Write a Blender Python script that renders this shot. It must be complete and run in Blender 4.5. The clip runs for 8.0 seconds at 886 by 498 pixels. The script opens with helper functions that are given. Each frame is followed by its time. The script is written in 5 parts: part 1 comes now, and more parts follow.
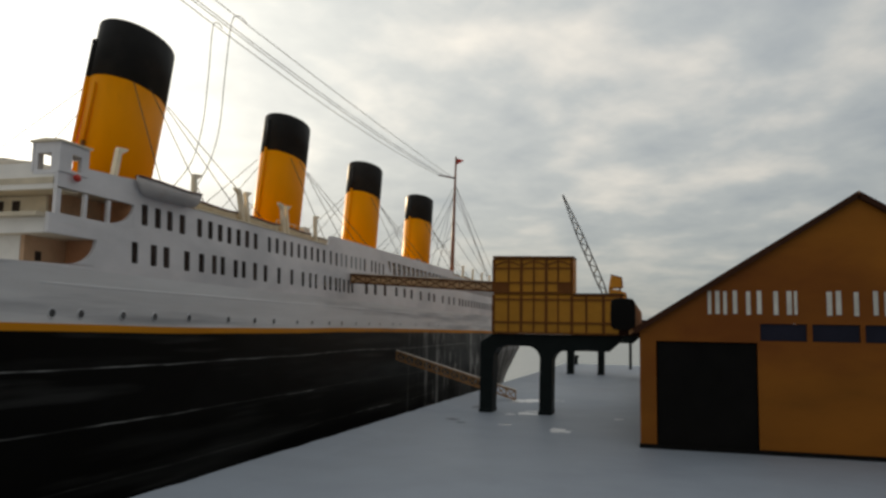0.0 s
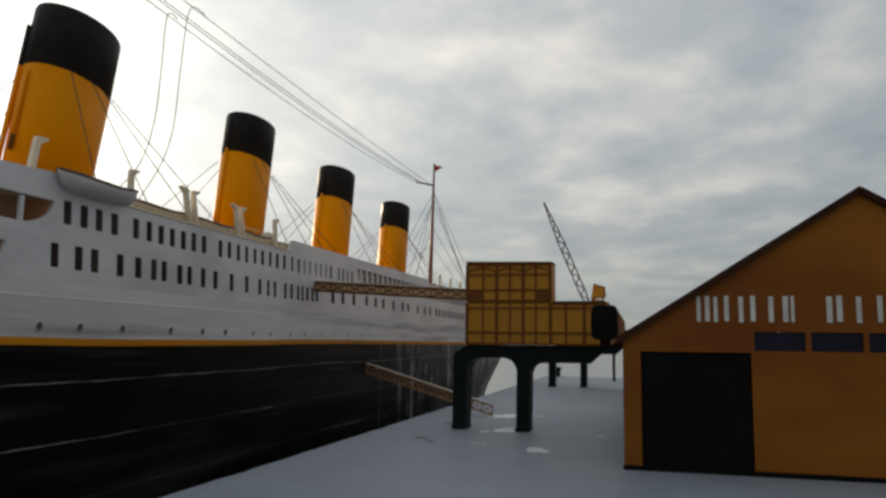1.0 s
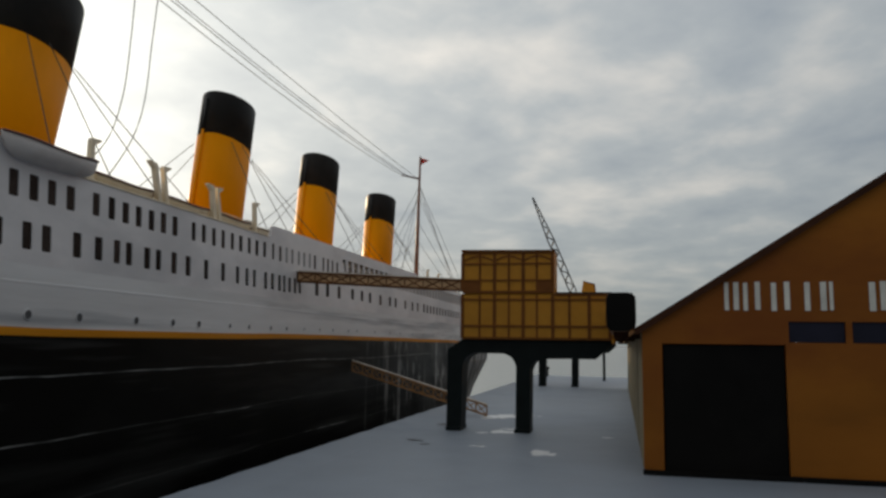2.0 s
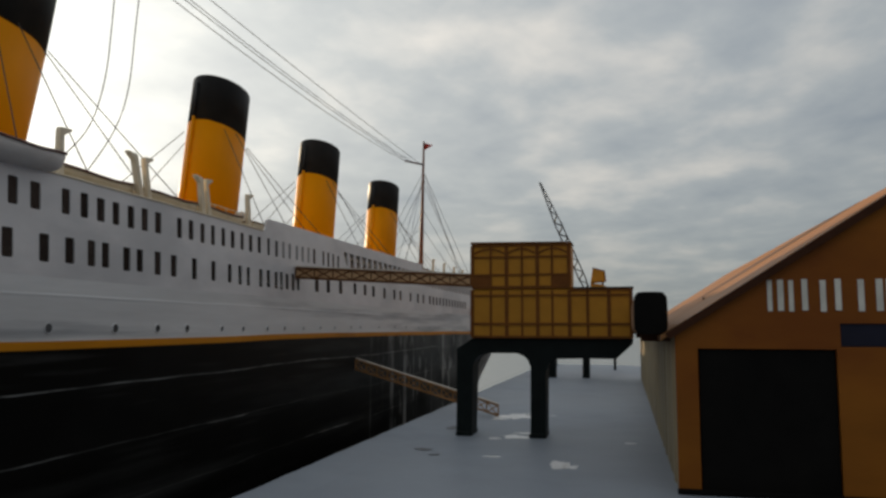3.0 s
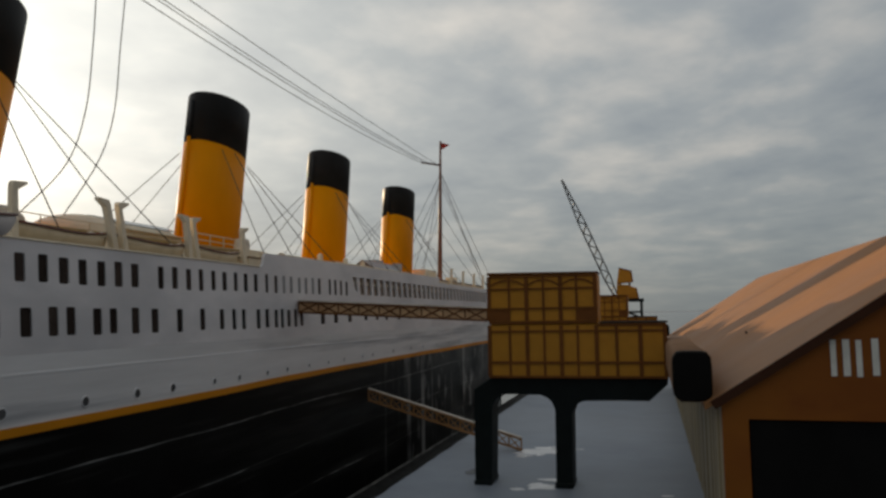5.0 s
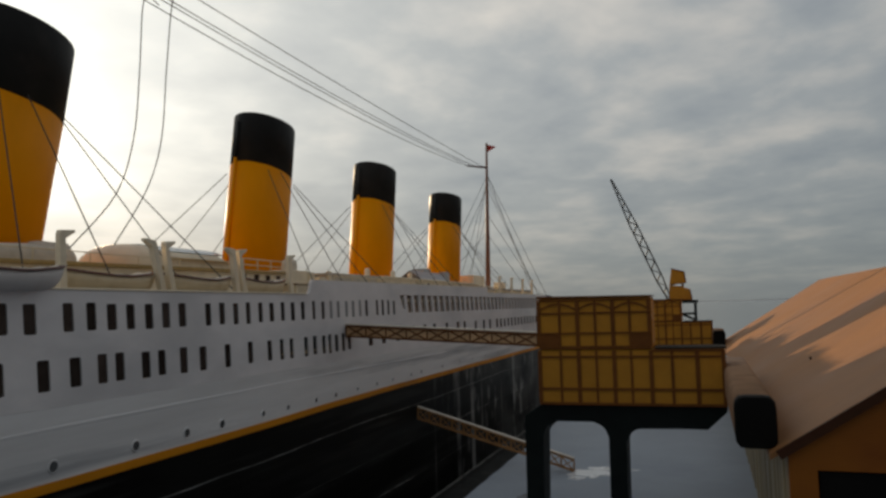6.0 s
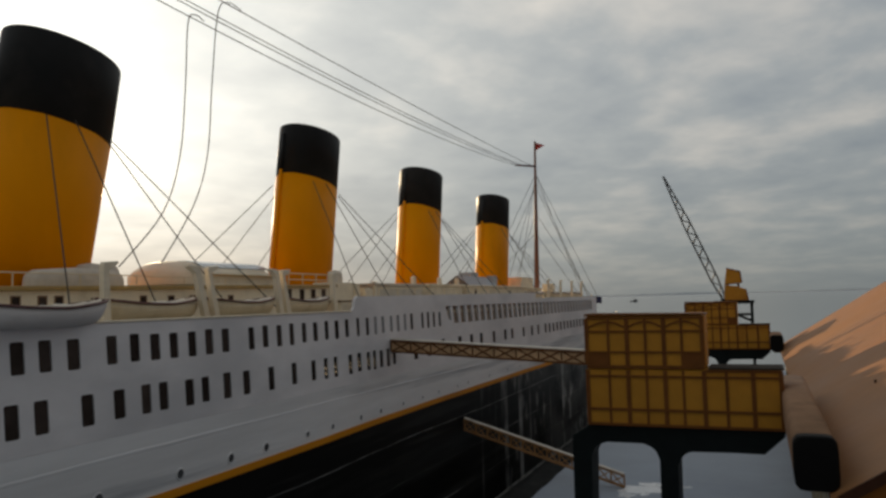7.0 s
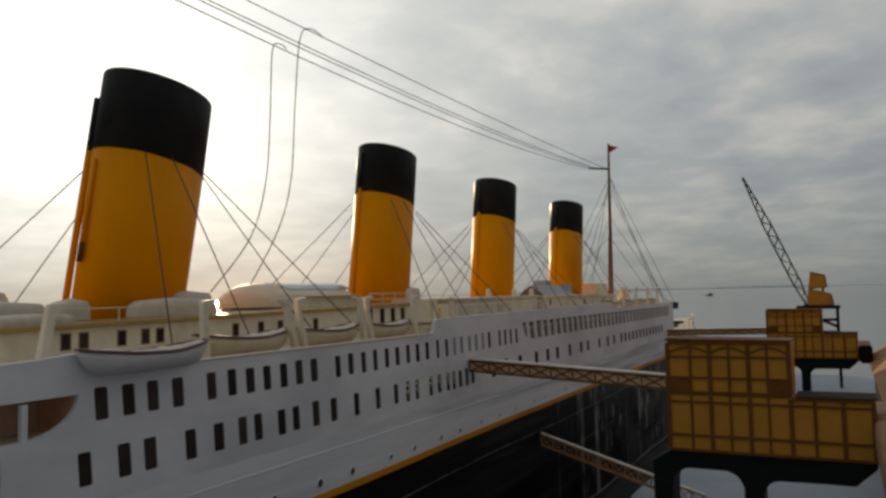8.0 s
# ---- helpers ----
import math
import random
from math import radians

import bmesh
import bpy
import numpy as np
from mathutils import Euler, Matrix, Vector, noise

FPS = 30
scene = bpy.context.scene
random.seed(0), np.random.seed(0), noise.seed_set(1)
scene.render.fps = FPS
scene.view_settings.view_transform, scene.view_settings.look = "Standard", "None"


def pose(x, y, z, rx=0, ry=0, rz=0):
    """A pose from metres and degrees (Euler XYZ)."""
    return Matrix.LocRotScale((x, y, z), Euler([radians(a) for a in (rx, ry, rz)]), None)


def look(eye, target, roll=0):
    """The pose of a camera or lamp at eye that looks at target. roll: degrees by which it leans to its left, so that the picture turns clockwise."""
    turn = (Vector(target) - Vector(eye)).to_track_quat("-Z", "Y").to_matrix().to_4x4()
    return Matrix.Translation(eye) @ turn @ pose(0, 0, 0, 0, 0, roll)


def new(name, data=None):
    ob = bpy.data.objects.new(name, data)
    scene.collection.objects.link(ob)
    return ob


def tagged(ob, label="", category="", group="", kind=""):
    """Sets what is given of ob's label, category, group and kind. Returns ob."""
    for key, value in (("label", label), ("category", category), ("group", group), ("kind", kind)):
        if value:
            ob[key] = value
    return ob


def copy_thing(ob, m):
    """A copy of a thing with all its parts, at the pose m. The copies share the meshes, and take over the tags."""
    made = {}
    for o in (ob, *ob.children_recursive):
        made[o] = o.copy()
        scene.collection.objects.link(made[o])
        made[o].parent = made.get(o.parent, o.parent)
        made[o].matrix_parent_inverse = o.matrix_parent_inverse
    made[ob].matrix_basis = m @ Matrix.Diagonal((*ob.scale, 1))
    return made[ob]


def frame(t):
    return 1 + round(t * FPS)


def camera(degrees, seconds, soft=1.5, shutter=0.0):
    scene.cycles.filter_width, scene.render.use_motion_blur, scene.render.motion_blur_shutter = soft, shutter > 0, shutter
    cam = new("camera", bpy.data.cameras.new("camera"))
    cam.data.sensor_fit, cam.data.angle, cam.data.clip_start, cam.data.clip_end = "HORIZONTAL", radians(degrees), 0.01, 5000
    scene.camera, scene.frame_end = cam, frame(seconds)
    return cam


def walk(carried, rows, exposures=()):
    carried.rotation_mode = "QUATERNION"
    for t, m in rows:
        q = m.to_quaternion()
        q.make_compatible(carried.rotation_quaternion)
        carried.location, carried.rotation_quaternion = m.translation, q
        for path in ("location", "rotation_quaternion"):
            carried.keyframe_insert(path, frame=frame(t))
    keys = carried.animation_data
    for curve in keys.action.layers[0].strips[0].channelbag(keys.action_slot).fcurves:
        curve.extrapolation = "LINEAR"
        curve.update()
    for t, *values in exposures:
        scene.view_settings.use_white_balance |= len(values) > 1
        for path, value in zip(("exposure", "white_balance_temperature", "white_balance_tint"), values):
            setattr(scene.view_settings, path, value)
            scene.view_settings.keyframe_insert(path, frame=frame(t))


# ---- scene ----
cam = camera(60.6, 8.0, soft=2.8)
PATH = [
    (0, (0.133, -0.031, 0.115), (-0.408, 1.883, 0.33), 1.1),
    (0.5, (0.141, 0.01, 0.117), (-0.385, 1.926, 0.354), 0.9),
    (1, (0.132, 0.047, 0.114), (-0.368, 1.968, 0.361), 0.8),
    (1.5, (0.116, 0.084, 0.11), (-0.353, 2.012, 0.361), 0.9),
    (2, (0.096, 0.12, 0.105), (-0.355, 2.052, 0.356), 0.8),
    (3.5, (0.074, 0.206, 0.139), (-0.395, 2.141, 0.329), -0.2),
    (4, (0.073, 0.223, 0.153), (-0.399, 2.158, 0.339), -0.5),
    (5.5, (0.069, 0.267, 0.2), (-0.506, 2.175, 0.367), -1.2),
    (6, (0.068, 0.27, 0.219), (-0.575, 2.157, 0.376), -1.5),
    (6.5, (0.069, 0.28, 0.234), (-0.638, 2.145, 0.378), -1.5),
    (7, (0.07, 0.283, 0.247), (-0.697, 2.125, 0.384), -1.5),
    (7.5, (0.067, 0.279, 0.27), (-0.774, 2.089, 0.402), -1.2),
    (8, (0.066, 0.268, 0.28), (-0.866, 2.034, 0.403), -1.4),
]
walk(cam, [(t, look(eye, target, roll)) for t, eye, target, roll in PATH],
     exposures=[(t, e, kelvin, 11) for t, e, kelvin in ((0.0, 0.39, 7600), (0.8, 0.31, 7380), (1.5, 0.24, 7230), (3.5, 0.15, 7230), (4.5, 0.02, 7240), (5.5, -0.17, 7270), (6.5, -0.10, 7280), (8.0, -0.09, 7290))])

# ---------------------------------------------------------------- light
SUN = Vector((-0.6935, 0.7145, 0.1410)).normalized()
SUN_ELEV = math.asin(SUN.z)
SUN_ROT = math.atan2(SUN.x, SUN.y)


def build_world():
    world = bpy.data.worlds.new("sky")
    scene.world = world
    world.use_nodes = True
    nt = world.node_tree
    nt.nodes.clear()
    N, L = nt.nodes.new, nt.links.new

    def math_node(op, a, b=None):
        n = N("ShaderNodeMath")
        n.operation = op
        for k, v in enumerate((a, b)):
            if v is None:
                continue
            if isinstance(v, (int, float)):
                n.inputs[k].default_value = v
            else:
                L(v, n.inputs[k])
        return n.outputs[0]

    def mix(kind, fac, a, b):
        n = N("ShaderNodeMix")
        n.data_type, n.blend_type = "RGBA", kind
        for key, v in ((0, fac), (6, a), (7, b)):
            if isinstance(v, (int, float)):
                n.inputs[key].default_value = v
            elif isinstance(v, tuple):
                n.inputs[key].default_value = v
            else:
                L(v, n.inputs[key])
        return n.outputs[2]

    coord = N("ShaderNodeTexCoord").outputs["Generated"]
    sep = N("ShaderNodeSeparateXYZ")
    L(coord, sep.inputs[0])
    up = math_node("MAXIMUM", sep.outputs[2], 0.0)
    # clouds lie on a flat layer overhead
    div = math_node("ADD", up, 0.16)
    comb = N("ShaderNodeCombineXYZ")
    L(math_node("DIVIDE", sep.outputs[0], div), comb.inputs[0])
    L(math_node("DIVIDE", sep.outputs[1], div), comb.inputs[1])

    def noise_tex(scale, detail, rough, distort, offset, stretch):
        m = N("ShaderNodeMapping")
        m.inputs["Location"].default_value = offset
        m.inputs["Rotation"].default_value = (0, 0, radians(35))
        m.inputs["Scale"].default_value = stretch
        L(comb.outputs[0], m.inputs["Vector"])
        n = N("ShaderNodeTexNoise")
        n.inputs["Scale"].default_value, n.inputs["Detail"].default_value = scale, detail
        n.inputs["Roughness"].default_value, n.inputs["Distortion"].default_value = rough, distort
        L(m.outputs[0], n.inputs["Vector"])
        return n.outputs["Fac"]

    big = noise_tex(0.80, 4.0, 0.5, 0.3, (1.3, 0.2, 0), (0.8, 1.0, 1))
    fine = noise_tex(2.6, 6.0, 0.52, 0.15, (4.1, 2.7, 0), (1.0, 0.9, 1))
    small = noise_tex(7.0, 4.0, 0.50, 0.15, (0.7, 5.3, 0), (1.0, 0.85, 1))
    cover = math_node("ADD", math_node("ADD", math_node("MULTIPLY", big, 0.52), math_node("MULTIPLY", small, 0.13)), math_node("MULTIPLY", fine, 0.35))
    ramp = N("ShaderNodeValToRGB")
    els = ramp.color_ramp.elements
    els[0].position, els[0].color = 0.38, (0.240, 0.297, 0.374, 1)
    els[1].position, els[1].color = 0.63, (0.618, 0.632, 0.645, 1)
    mid = els.new(0.50)
    mid.color = (0.357, 0.413, 0.472, 1)
    L(cover, ramp.inputs[0])
    # a low band of haze over the horizon
    haze = math_node("POWER", math_node("SUBTRACT", 1.0, up), 5.8)
    cloud = mix("MIX", math_node("MULTIPLY", haze, 0.88), ramp.outputs[0], (0.172, 0.210, 0.232, 1))
    # clear sky above the cloud
    sky = N("ShaderNodeTexSky")
    sky.sky_type, sky.sun_disc = "NISHITA", False
    sky.sun_elevation, sky.sun_rotation = SUN_ELEV, SUN_ROT
    clear = mix("MULTIPLY", 1.0, sky.outputs[0], (0.10, 0.10, 0.10, 1))
    base = mix("MIX", 0.97, clear, cloud)
    # sunlight scattered by the cloud round the sun
    dot = N("ShaderNodeVectorMath")
    dot.operation = "DOT_PRODUCT"
    L(coord, dot.inputs[0])
    dot.inputs[1].default_value = Vector((-0.755, 0.605, 0.25)).normalized()
    d = math_node("MAXIMUM", dot.outputs["Value"], 0.0)
    wide = math_node("MULTIPLY", math_node("POWER", d, 7.0), 0.46)
    near = math_node("MULTIPLY", math_node("POWER", d, 30.0), 0.60)
    glow = math_node("MULTIPLY", math_node("ADD", wide, near), math_node("ADD", math_node("MULTIPLY", cover, 1.1), 0.45))
    # thick low cloud swallows the glow near the horizon
    glow = math_node("MULTIPLY", glow, math_node("ADD", math_node("MULTIPLY", math_node("MINIMUM", math_node("MULTIPLY", up, 6.0), 1.0), 0.58), 0.42))
    tint = N("ShaderNodeVectorMath")
    tint.operation = "SCALE"
    tint.inputs[0].default_value = (0.960, 0.984, 0.944)
    L(glow, tint.inputs["Scale"])
    # the overcast thins out and darkens away from the sun
    fall = N("ShaderNodeMapRange")
    fall.interpolation_type = "SMOOTHSTEP"
    fall.inputs["From Min"].default_value, fall.inputs["From Max"].default_value = -0.90, 0.42
    fall.inputs["To Min"].default_value, fall.inputs["To Max"].default_value = 0.54, 1.0
    west = N("ShaderNodeVectorMath")
    west.operation = "DOT_PRODUCT"
    L(coord, west.inputs[0])
    west.inputs[1].default_value = (-0.92, 0.36, 0.12)
    L(west.outputs["Value"], fall.inputs["Value"])
    shade = N("ShaderNodeCombineColor")
    for k in range(3):
        L(fall.outputs[0], shade.inputs[k])
    base = mix("MULTIPLY", 1.0, base, shade.outputs[0])
    total = mix("ADD", 1.0, base, tint.outputs[0])
    bg = N("ShaderNodeBackground")
    bg.inputs["Strength"].default_value = 1.0
    L(total, bg.inputs["Color"])
    out = N("ShaderNodeOutputWorld")
    L(bg.outputs[0], out.inputs["Surface"])


build_world()

sun_data = bpy.data.lights.new("sun", "SUN")
sun_data.energy, sun_data.angle, sun_data.color = 4.0, radians(0.7), (1.0, 0.78, 0.52)
sun = new("sun", sun_data)
sun.matrix_world = look(SUN * 20, (0, 0, 0))


# ---------------------------------------------------------------- materials
def material(name, color, rough=0.5, metal=0.0, vary=0.12, scale=40.0, stretch=(1, 1, 1), bump=0.15, bump_scale=None,
             stain=None, stain_amount=0.0, stain_scale=8.0, stain_stretch=(1, 1, 1), gloss_vary=0.1, coat=0.0, island=0.0, spec=0.5, stain_range=(0.52, 0.72)):
    m = bpy.data.materials.new(name)
    m.use_nodes = True
    nt = m.node_tree
    N, L = nt.nodes.new, nt.links.new
    bsdf = nt.nodes["Principled BSDF"]
    pos = N("ShaderNodeNewGeometry").outputs["Position"]

    def tex(sc, st, detail=5.0, off=(0, 0, 0)):
        mp = N("ShaderNodeMapping")
        mp.inputs["Scale"].default_value, mp.inputs["Location"].default_value = st, off
        L(pos, mp.inputs["Vector"])
        n = N("ShaderNodeTexNoise")
        n.inputs["Scale"].default_value, n.inputs["Detail"].default_value = sc, detail
        n.inputs["Roughness"].default_value = 0.6
        L(mp.outputs[0], n.inputs["Vector"])
        return n.outputs["Fac"]

    def remap(v, a, b, lo, hi):
        n = N("ShaderNodeMapRange")
        n.inputs["From Min"].default_value, n.inputs["From Max"].default_value = a, b
        n.inputs["To Min"].default_value, n.inputs["To Max"].default_value = lo, hi
        L(v, n.inputs["Value"])
        return n.outputs[0]

    grain = tex(scale, stretch)
    broad = tex(scale * 0.16, stretch, 3.0, (3.1, 1.7, 0.4))
    mul = N("ShaderNodeMix")
    mul.data_type, mul.blend_type = "RGBA", "MULTIPLY"
    mul.inputs[0].default_value = 1.0
    mul.inputs[6].default_value = (*color, 1)
    g = N("ShaderNodeMath")
    g.operation = "MULTIPLY"
    L(remap(grain, 0.3, 0.7, 1 - vary, 1 + vary), g.inputs[0])
    L(remap(broad, 0.3, 0.7, 1 - vary, 1 + vary), g.inputs[1])
    val = g.outputs[0]
    if island:
        info = N("ShaderNodeObjectInfo")
        g2 = N("ShaderNodeMath")
        g2.operation = "MULTIPLY"
        L(val, g2.inputs[0])
        L(remap(info.outputs["Random"], 0, 1, 1 - island, 1 + island), g2.inputs[1])
        val = g2.outputs[0]
    cc = N("ShaderNodeCombineColor")
    for k in range(3):
        L(val, cc.inputs[k])
    L(cc.outputs[0], mul.inputs[7])
    col = mul.outputs[2]
    if stain:
        st = tex(stain_scale, stain_stretch, 6.0, (7.7, 2.3, 5.1))
        mx = N("ShaderNodeMix")
        mx.data_type = "RGBA"
        L(remap(st, *stain_range, 0, stain_amount), mx.inputs[0])
        L(col, mx.inputs[6])
        mx.inputs[7].default_value = (*stain, 1)
        col = mx.outputs[2]
    L(col, bsdf.inputs["Base Color"])
    bsdf.inputs["Metallic"].default_value = metal
    bsdf.inputs["Specular IOR Level"].default_value = spec
    bsdf.inputs["Coat Weight"].default_value = coat
    bsdf.inputs["Coat Roughness"].default_value = 0.25
    L(remap(broad, 0.3, 0.7, max(0.02, rough - gloss_vary), min(1, rough + gloss_vary)), bsdf.inputs["Roughness"])
    if bump:
        b = N("ShaderNodeBump")
        b.inputs["Strength"].default_value, b.inputs["Distance"].default_value = bump, 0.0012
        L(tex(bump_scale or scale * 1.5, stretch, 6.0, (1.1, 4.4, 2.2)), b.inputs["Height"])
        L(b.outputs[0], bsdf.inputs["Normal"])
    return m


WHITE = material("white_hull_paint", (0.75, 0.745, 0.750), 0.42, vary=0.09, scale=60, stretch=(1, 0.10, 1), bump=0.35, bump_scale=70,
                 stain=(0.33, 0.34, 0.36), stain_amount=0.8, stain_scale=26, stain_stretch=(1, 0.07, 1.5), stain_range=(0.50, 0.64))
WHITE_UP = material("white_side_paint", (0.800, 0.775, 0.782), 0.45, vary=0.06, scale=42, stretch=(1, 0.45, 1), bump=0.35, bump_scale=36,
                    stain=(0.5, 0.5, 0.52), stain_amount=0.55, stain_scale=13, stain_stretch=(1, 0.45, 1), stain_range=(0.47, 0.68))
CREAM = material("cream_paint", (0.86, 0.745, 0.57), 0.6, spec=0.2, vary=0.07, scale=80, bump=0.25, stain=(0.50, 0.42, 0.30), stain_amount=0.5, stain_scale=30)
FRONTW = material("front_white_paint", (0.86, 0.82, 0.76), 0.5, vary=0.05, scale=60, bump=0.2)
PROMWALL = material("promenade_wall", (0.42, 0.32, 0.235), 0.6, vary=0.2, scale=60)
WOODTRIM = material("brown_trim", (0.25, 0.14, 0.07), 0.5, vary=0.2, scale=90, stretch=(1, 0.2, 1))
OCHRE_EDGE = material("ochre_roof_edge", (0.42, 0.27, 0.09), 0.5, vary=0.15, scale=80)
INNER = material("inner_wall_paint", (0.58, 0.36, 0.22), 0.6, vary=0.15, scale=60, bump=0.2)
WELL = material("brown_inner_wall", (0.56, 0.27, 0.14), 0.6, vary=0.15, scale=60, bump=0.2)
DECK = material("deck_paint", (0.60, 0.51, 0.38), 0.6, vary=0.12, scale=60, stretch=(1, 0.15, 1), bump=0.2)
YELLOW = material("funnel_yellow", (0.93, 0.315, 0.003), 0.52, vary=0.05, scale=22, stretch=(1, 1, 0.4), bump=0.10,
                  stain=(0.52, 0.19, 0.01), stain_amount=0.45, stain_scale=13, stain_stretch=(1, 1, 0.35), spec=0.07)
STRIPE = material("stripe_yellow", (0.68, 0.255, 0.012), 0.5, vary=0.16, scale=40, stretch=(1, 0.1, 1), spec=0.15, stain=(0.30, 0.12, 0.02), stain_amount=0.6, stain_scale=30, stain_stretch=(1, 0.2, 1))
BLACK = material("funnel_black", (0.018, 0.018, 0.018), 0.52, vary=0.2, scale=30, bump=0.12, stain=(0.045, 0.040, 0.036), stain_amount=0.5, stain_scale=14, spec=0.16)
DARKWIN = material("dark_window", (0.054, 0.040, 0.034), 0.85, vary=0.25, scale=90, island=0.4, spec=0.02)
GREYGLASS = material("porthole_glass", (0.055, 0.058, 0.062), 0.5, vary=0.2, scale=90, island=0.4)
GREYWIN = material("grey_window", (0.23, 0.235, 0.245), 0.5, vary=0.15, scale=90, island=0.2)
ROPE = material("rigging_thread", (0.060, 0.052, 0.046), 0.9, vary=0.2, scale=200, bump=0)
MASTMAT = material("mast_brown", (0.19, 0.070, 0.038), 0.5, vary=0.15, scale=90, stretch=(1, 1, 0.2))
RED = material("red_paint", (0.55, 0.035, 0.02), 0.4, vary=0.1, scale=90)
NAVY = material("navy_cloth", (0.03, 0.03, 0.09), 0.8, vary=0.15, scale=120)
# boat white tinted ochre: the warm reflected light is put into the colour
BOATWHITE = material("lifeboat_white_warm_bounce", (0.78, 0.645, 0.44), 0.5, vary=0.08, scale=90, stretch=(1, 0.3, 1), stain=(0.46, 0.33, 0.16), stain_amount=0.5, stain_scale=30)
BOATGREY = material("lifeboat_grey_white", (0.66, 0.62, 0.60), 0.6, vary=0.08, scale=90, stretch=(1, 0.3, 1), stain=(0.45, 0.38, 0.33), stain_amount=0.5, stain_scale=24, spec=0.25)
BOATRIM = material("lifeboat_gunwale", (0.13, 0.05, 0.04), 0.5, vary=0.2, scale=120)
COVER = material("canvas_cover", (0.64, 0.565, 0.475), 0.85, vary=0.12, scale=110, bump=0.5)
GREYHOUSE = material("grey_house_paint", (0.64, 0.575, 0.48), 0.6, vary=0.10, scale=70, bump=0.2, stain=(0.30, 0.29, 0.26), stain_amount=0.5, stain_scale=24, spec=0.2)
GABLE = material("gable_grey", (0.24, 0.23, 0.22), 0.7, vary=0.15, scale=80, spec=0.2)
GREYROOF = material("grey_roof", (0.34, 0.36, 0.39), 0.4, vary=0.12, scale=80, bump=0.3)
GLASSROOF = material("skylight_pane", (0.30, 0.34, 0.38), 0.15, vary=0.1, scale=120, island=0.25, bump=0)
CRANEY = material("crane_yellow", (0.50, 0.228, 0.028), 0.5, vary=0.07, scale=60, bump=0.2, stain=(0.30, 0.125, 0.02), stain_amount=0.6, stain_scale=18, island=0.08, spec=0.15)
CRANEROOF = material("crane_dark_roof", (0.055, 0.045, 0.036), 0.9, vary=0.2, scale=60, spec=0.04)
CRANEB = material("crane_brown_line", (0.165, 0.060, 0.015), 0.6, vary=0.15, scale=80, spec=0.12)
CRANEG = material("crane_green_black", (0.008, 0.012, 0.012), 0.55, vary=0.2, scale=60, bump=0.25, spec=0.1)
PLANKTOP = material("gangway_plank", (0.62, 0.56, 0.48), 0.6, vary=0.2, scale=60)
TRUSS = material("gangway_truss", (0.60, 0.39, 0.22), 0.6, vary=0.14, scale=70, spec=0.2, stain=(0.50, 0.20, 0.06), stain_amount=0.8, stain_scale=9)
TRUSSTAN = material("gangway_truss_tan", (0.34, 0.175, 0.068), 0.6, vary=0.2, scale=70, spec=0.2)
TRUSSD = material("gangway_truss_dark", (0.15, 0.062, 0.022), 0.6, vary=0.18, scale=70, spec=0.2)
STEELGREY = material("boom_steel", (0.028, 0.026, 0.025), 0.5, vary=0.2, scale=90)
SHEDF = material("shed_orange_brown", (0.270, 0.092, 0.011), 0.5, vary=0.20, scale=16, stretch=(0.35, 1, 1), bump=0.25, bump_scale=60,
                 stain=(0.195, 0.056, 0.009), stain_amount=1.0, stain_scale=7, stain_stretch=(0.5, 1, 1), stain_range=(0.47, 0.66), spec=0.14)
SHEDB = material("shed_dark_trim", (0.050, 0.019, 0.010), 0.6, vary=0.2, scale=50, spec=0.08)
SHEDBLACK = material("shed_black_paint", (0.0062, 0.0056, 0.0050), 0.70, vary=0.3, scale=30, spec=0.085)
SHEDWIN = material("shed_navy_window", (0.014, 0.014, 0.026), 0.45, vary=0.2, scale=40, spec=0.15)
SHEDSIDE = material("shed_side_cream", (0.31, 0.245, 0.14), 0.5, vary=0.15, scale=50, stretch=(1, 1, 0.2), island=0.14,
                    stain=(0.22, 0.18, 0.10), stain_amount=0.6, stain_scale=20, stain_stretch=(1, 1, 0.2))
ROOF = material("shed_roof_salmon", (0.285, 0.130, 0.050), 0.6, vary=0.07, scale=30, bump=0.2, stain=(0.285, 0.120, 0.050), stain_amount=0.5, stain_scale=9, spec=0.15)
TANKTAN = material("tank_dull_salmon", (0.30, 0.175, 0.105), 0.7, vary=0.15, scale=40, bump=0.3, stain=(0.13, 0.08, 0.055), stain_amount=0.7, stain_scale=20, spec=0.15)
SIGN = material("sign_white", (0.62, 0.60, 0.54), 0.55, vary=0.12, scale=70, bump=0.2)
DOCK = material("dock_grey_paint", (0.264, 0.303, 0.356), 0.55, vary=0.06, scale=14, bump=0.10, bump_scale=90,
                stain=(0.20, 0.235, 0.29), stain_amount=0.6, stain_scale=5, gloss_vary=0.10, spec=0.35)
# the pale base colour stands in for bright sky mirrored in the water
PUDDLE = material("puddle_pale_sheen", (0.66, 0.67, 0.69), 0.30, vary=0.15, scale=90, bump=0.15, gloss_vary=0.1)
PUDDLE.node_tree.nodes["Principled BSDF"].inputs["IOR"].default_value = 1.65
# pale colour of the scuffed edge, with the wet highlight painted in
LEDGEPALE = material("ledge_worn_highlight", (0.14, 0.137, 0.125), 0.6, vary=0.3, scale=60, bump=0.6, spec=0.2, stain=(0.03, 0.03, 0.028), stain_amount=0.7, stain_scale=30, stain_range=(0.50, 0.62))
WETBLACK = material("wet_black_kerb", (0.012, 0.012, 0.011), 0.70, vary=0.35, scale=40, bump=0.8, bump_scale=60, spec=0.12, stain=(0.06, 0.056, 0.050), stain_amount=0.6, stain_scale=45, stain_range=(0.55, 0.75))
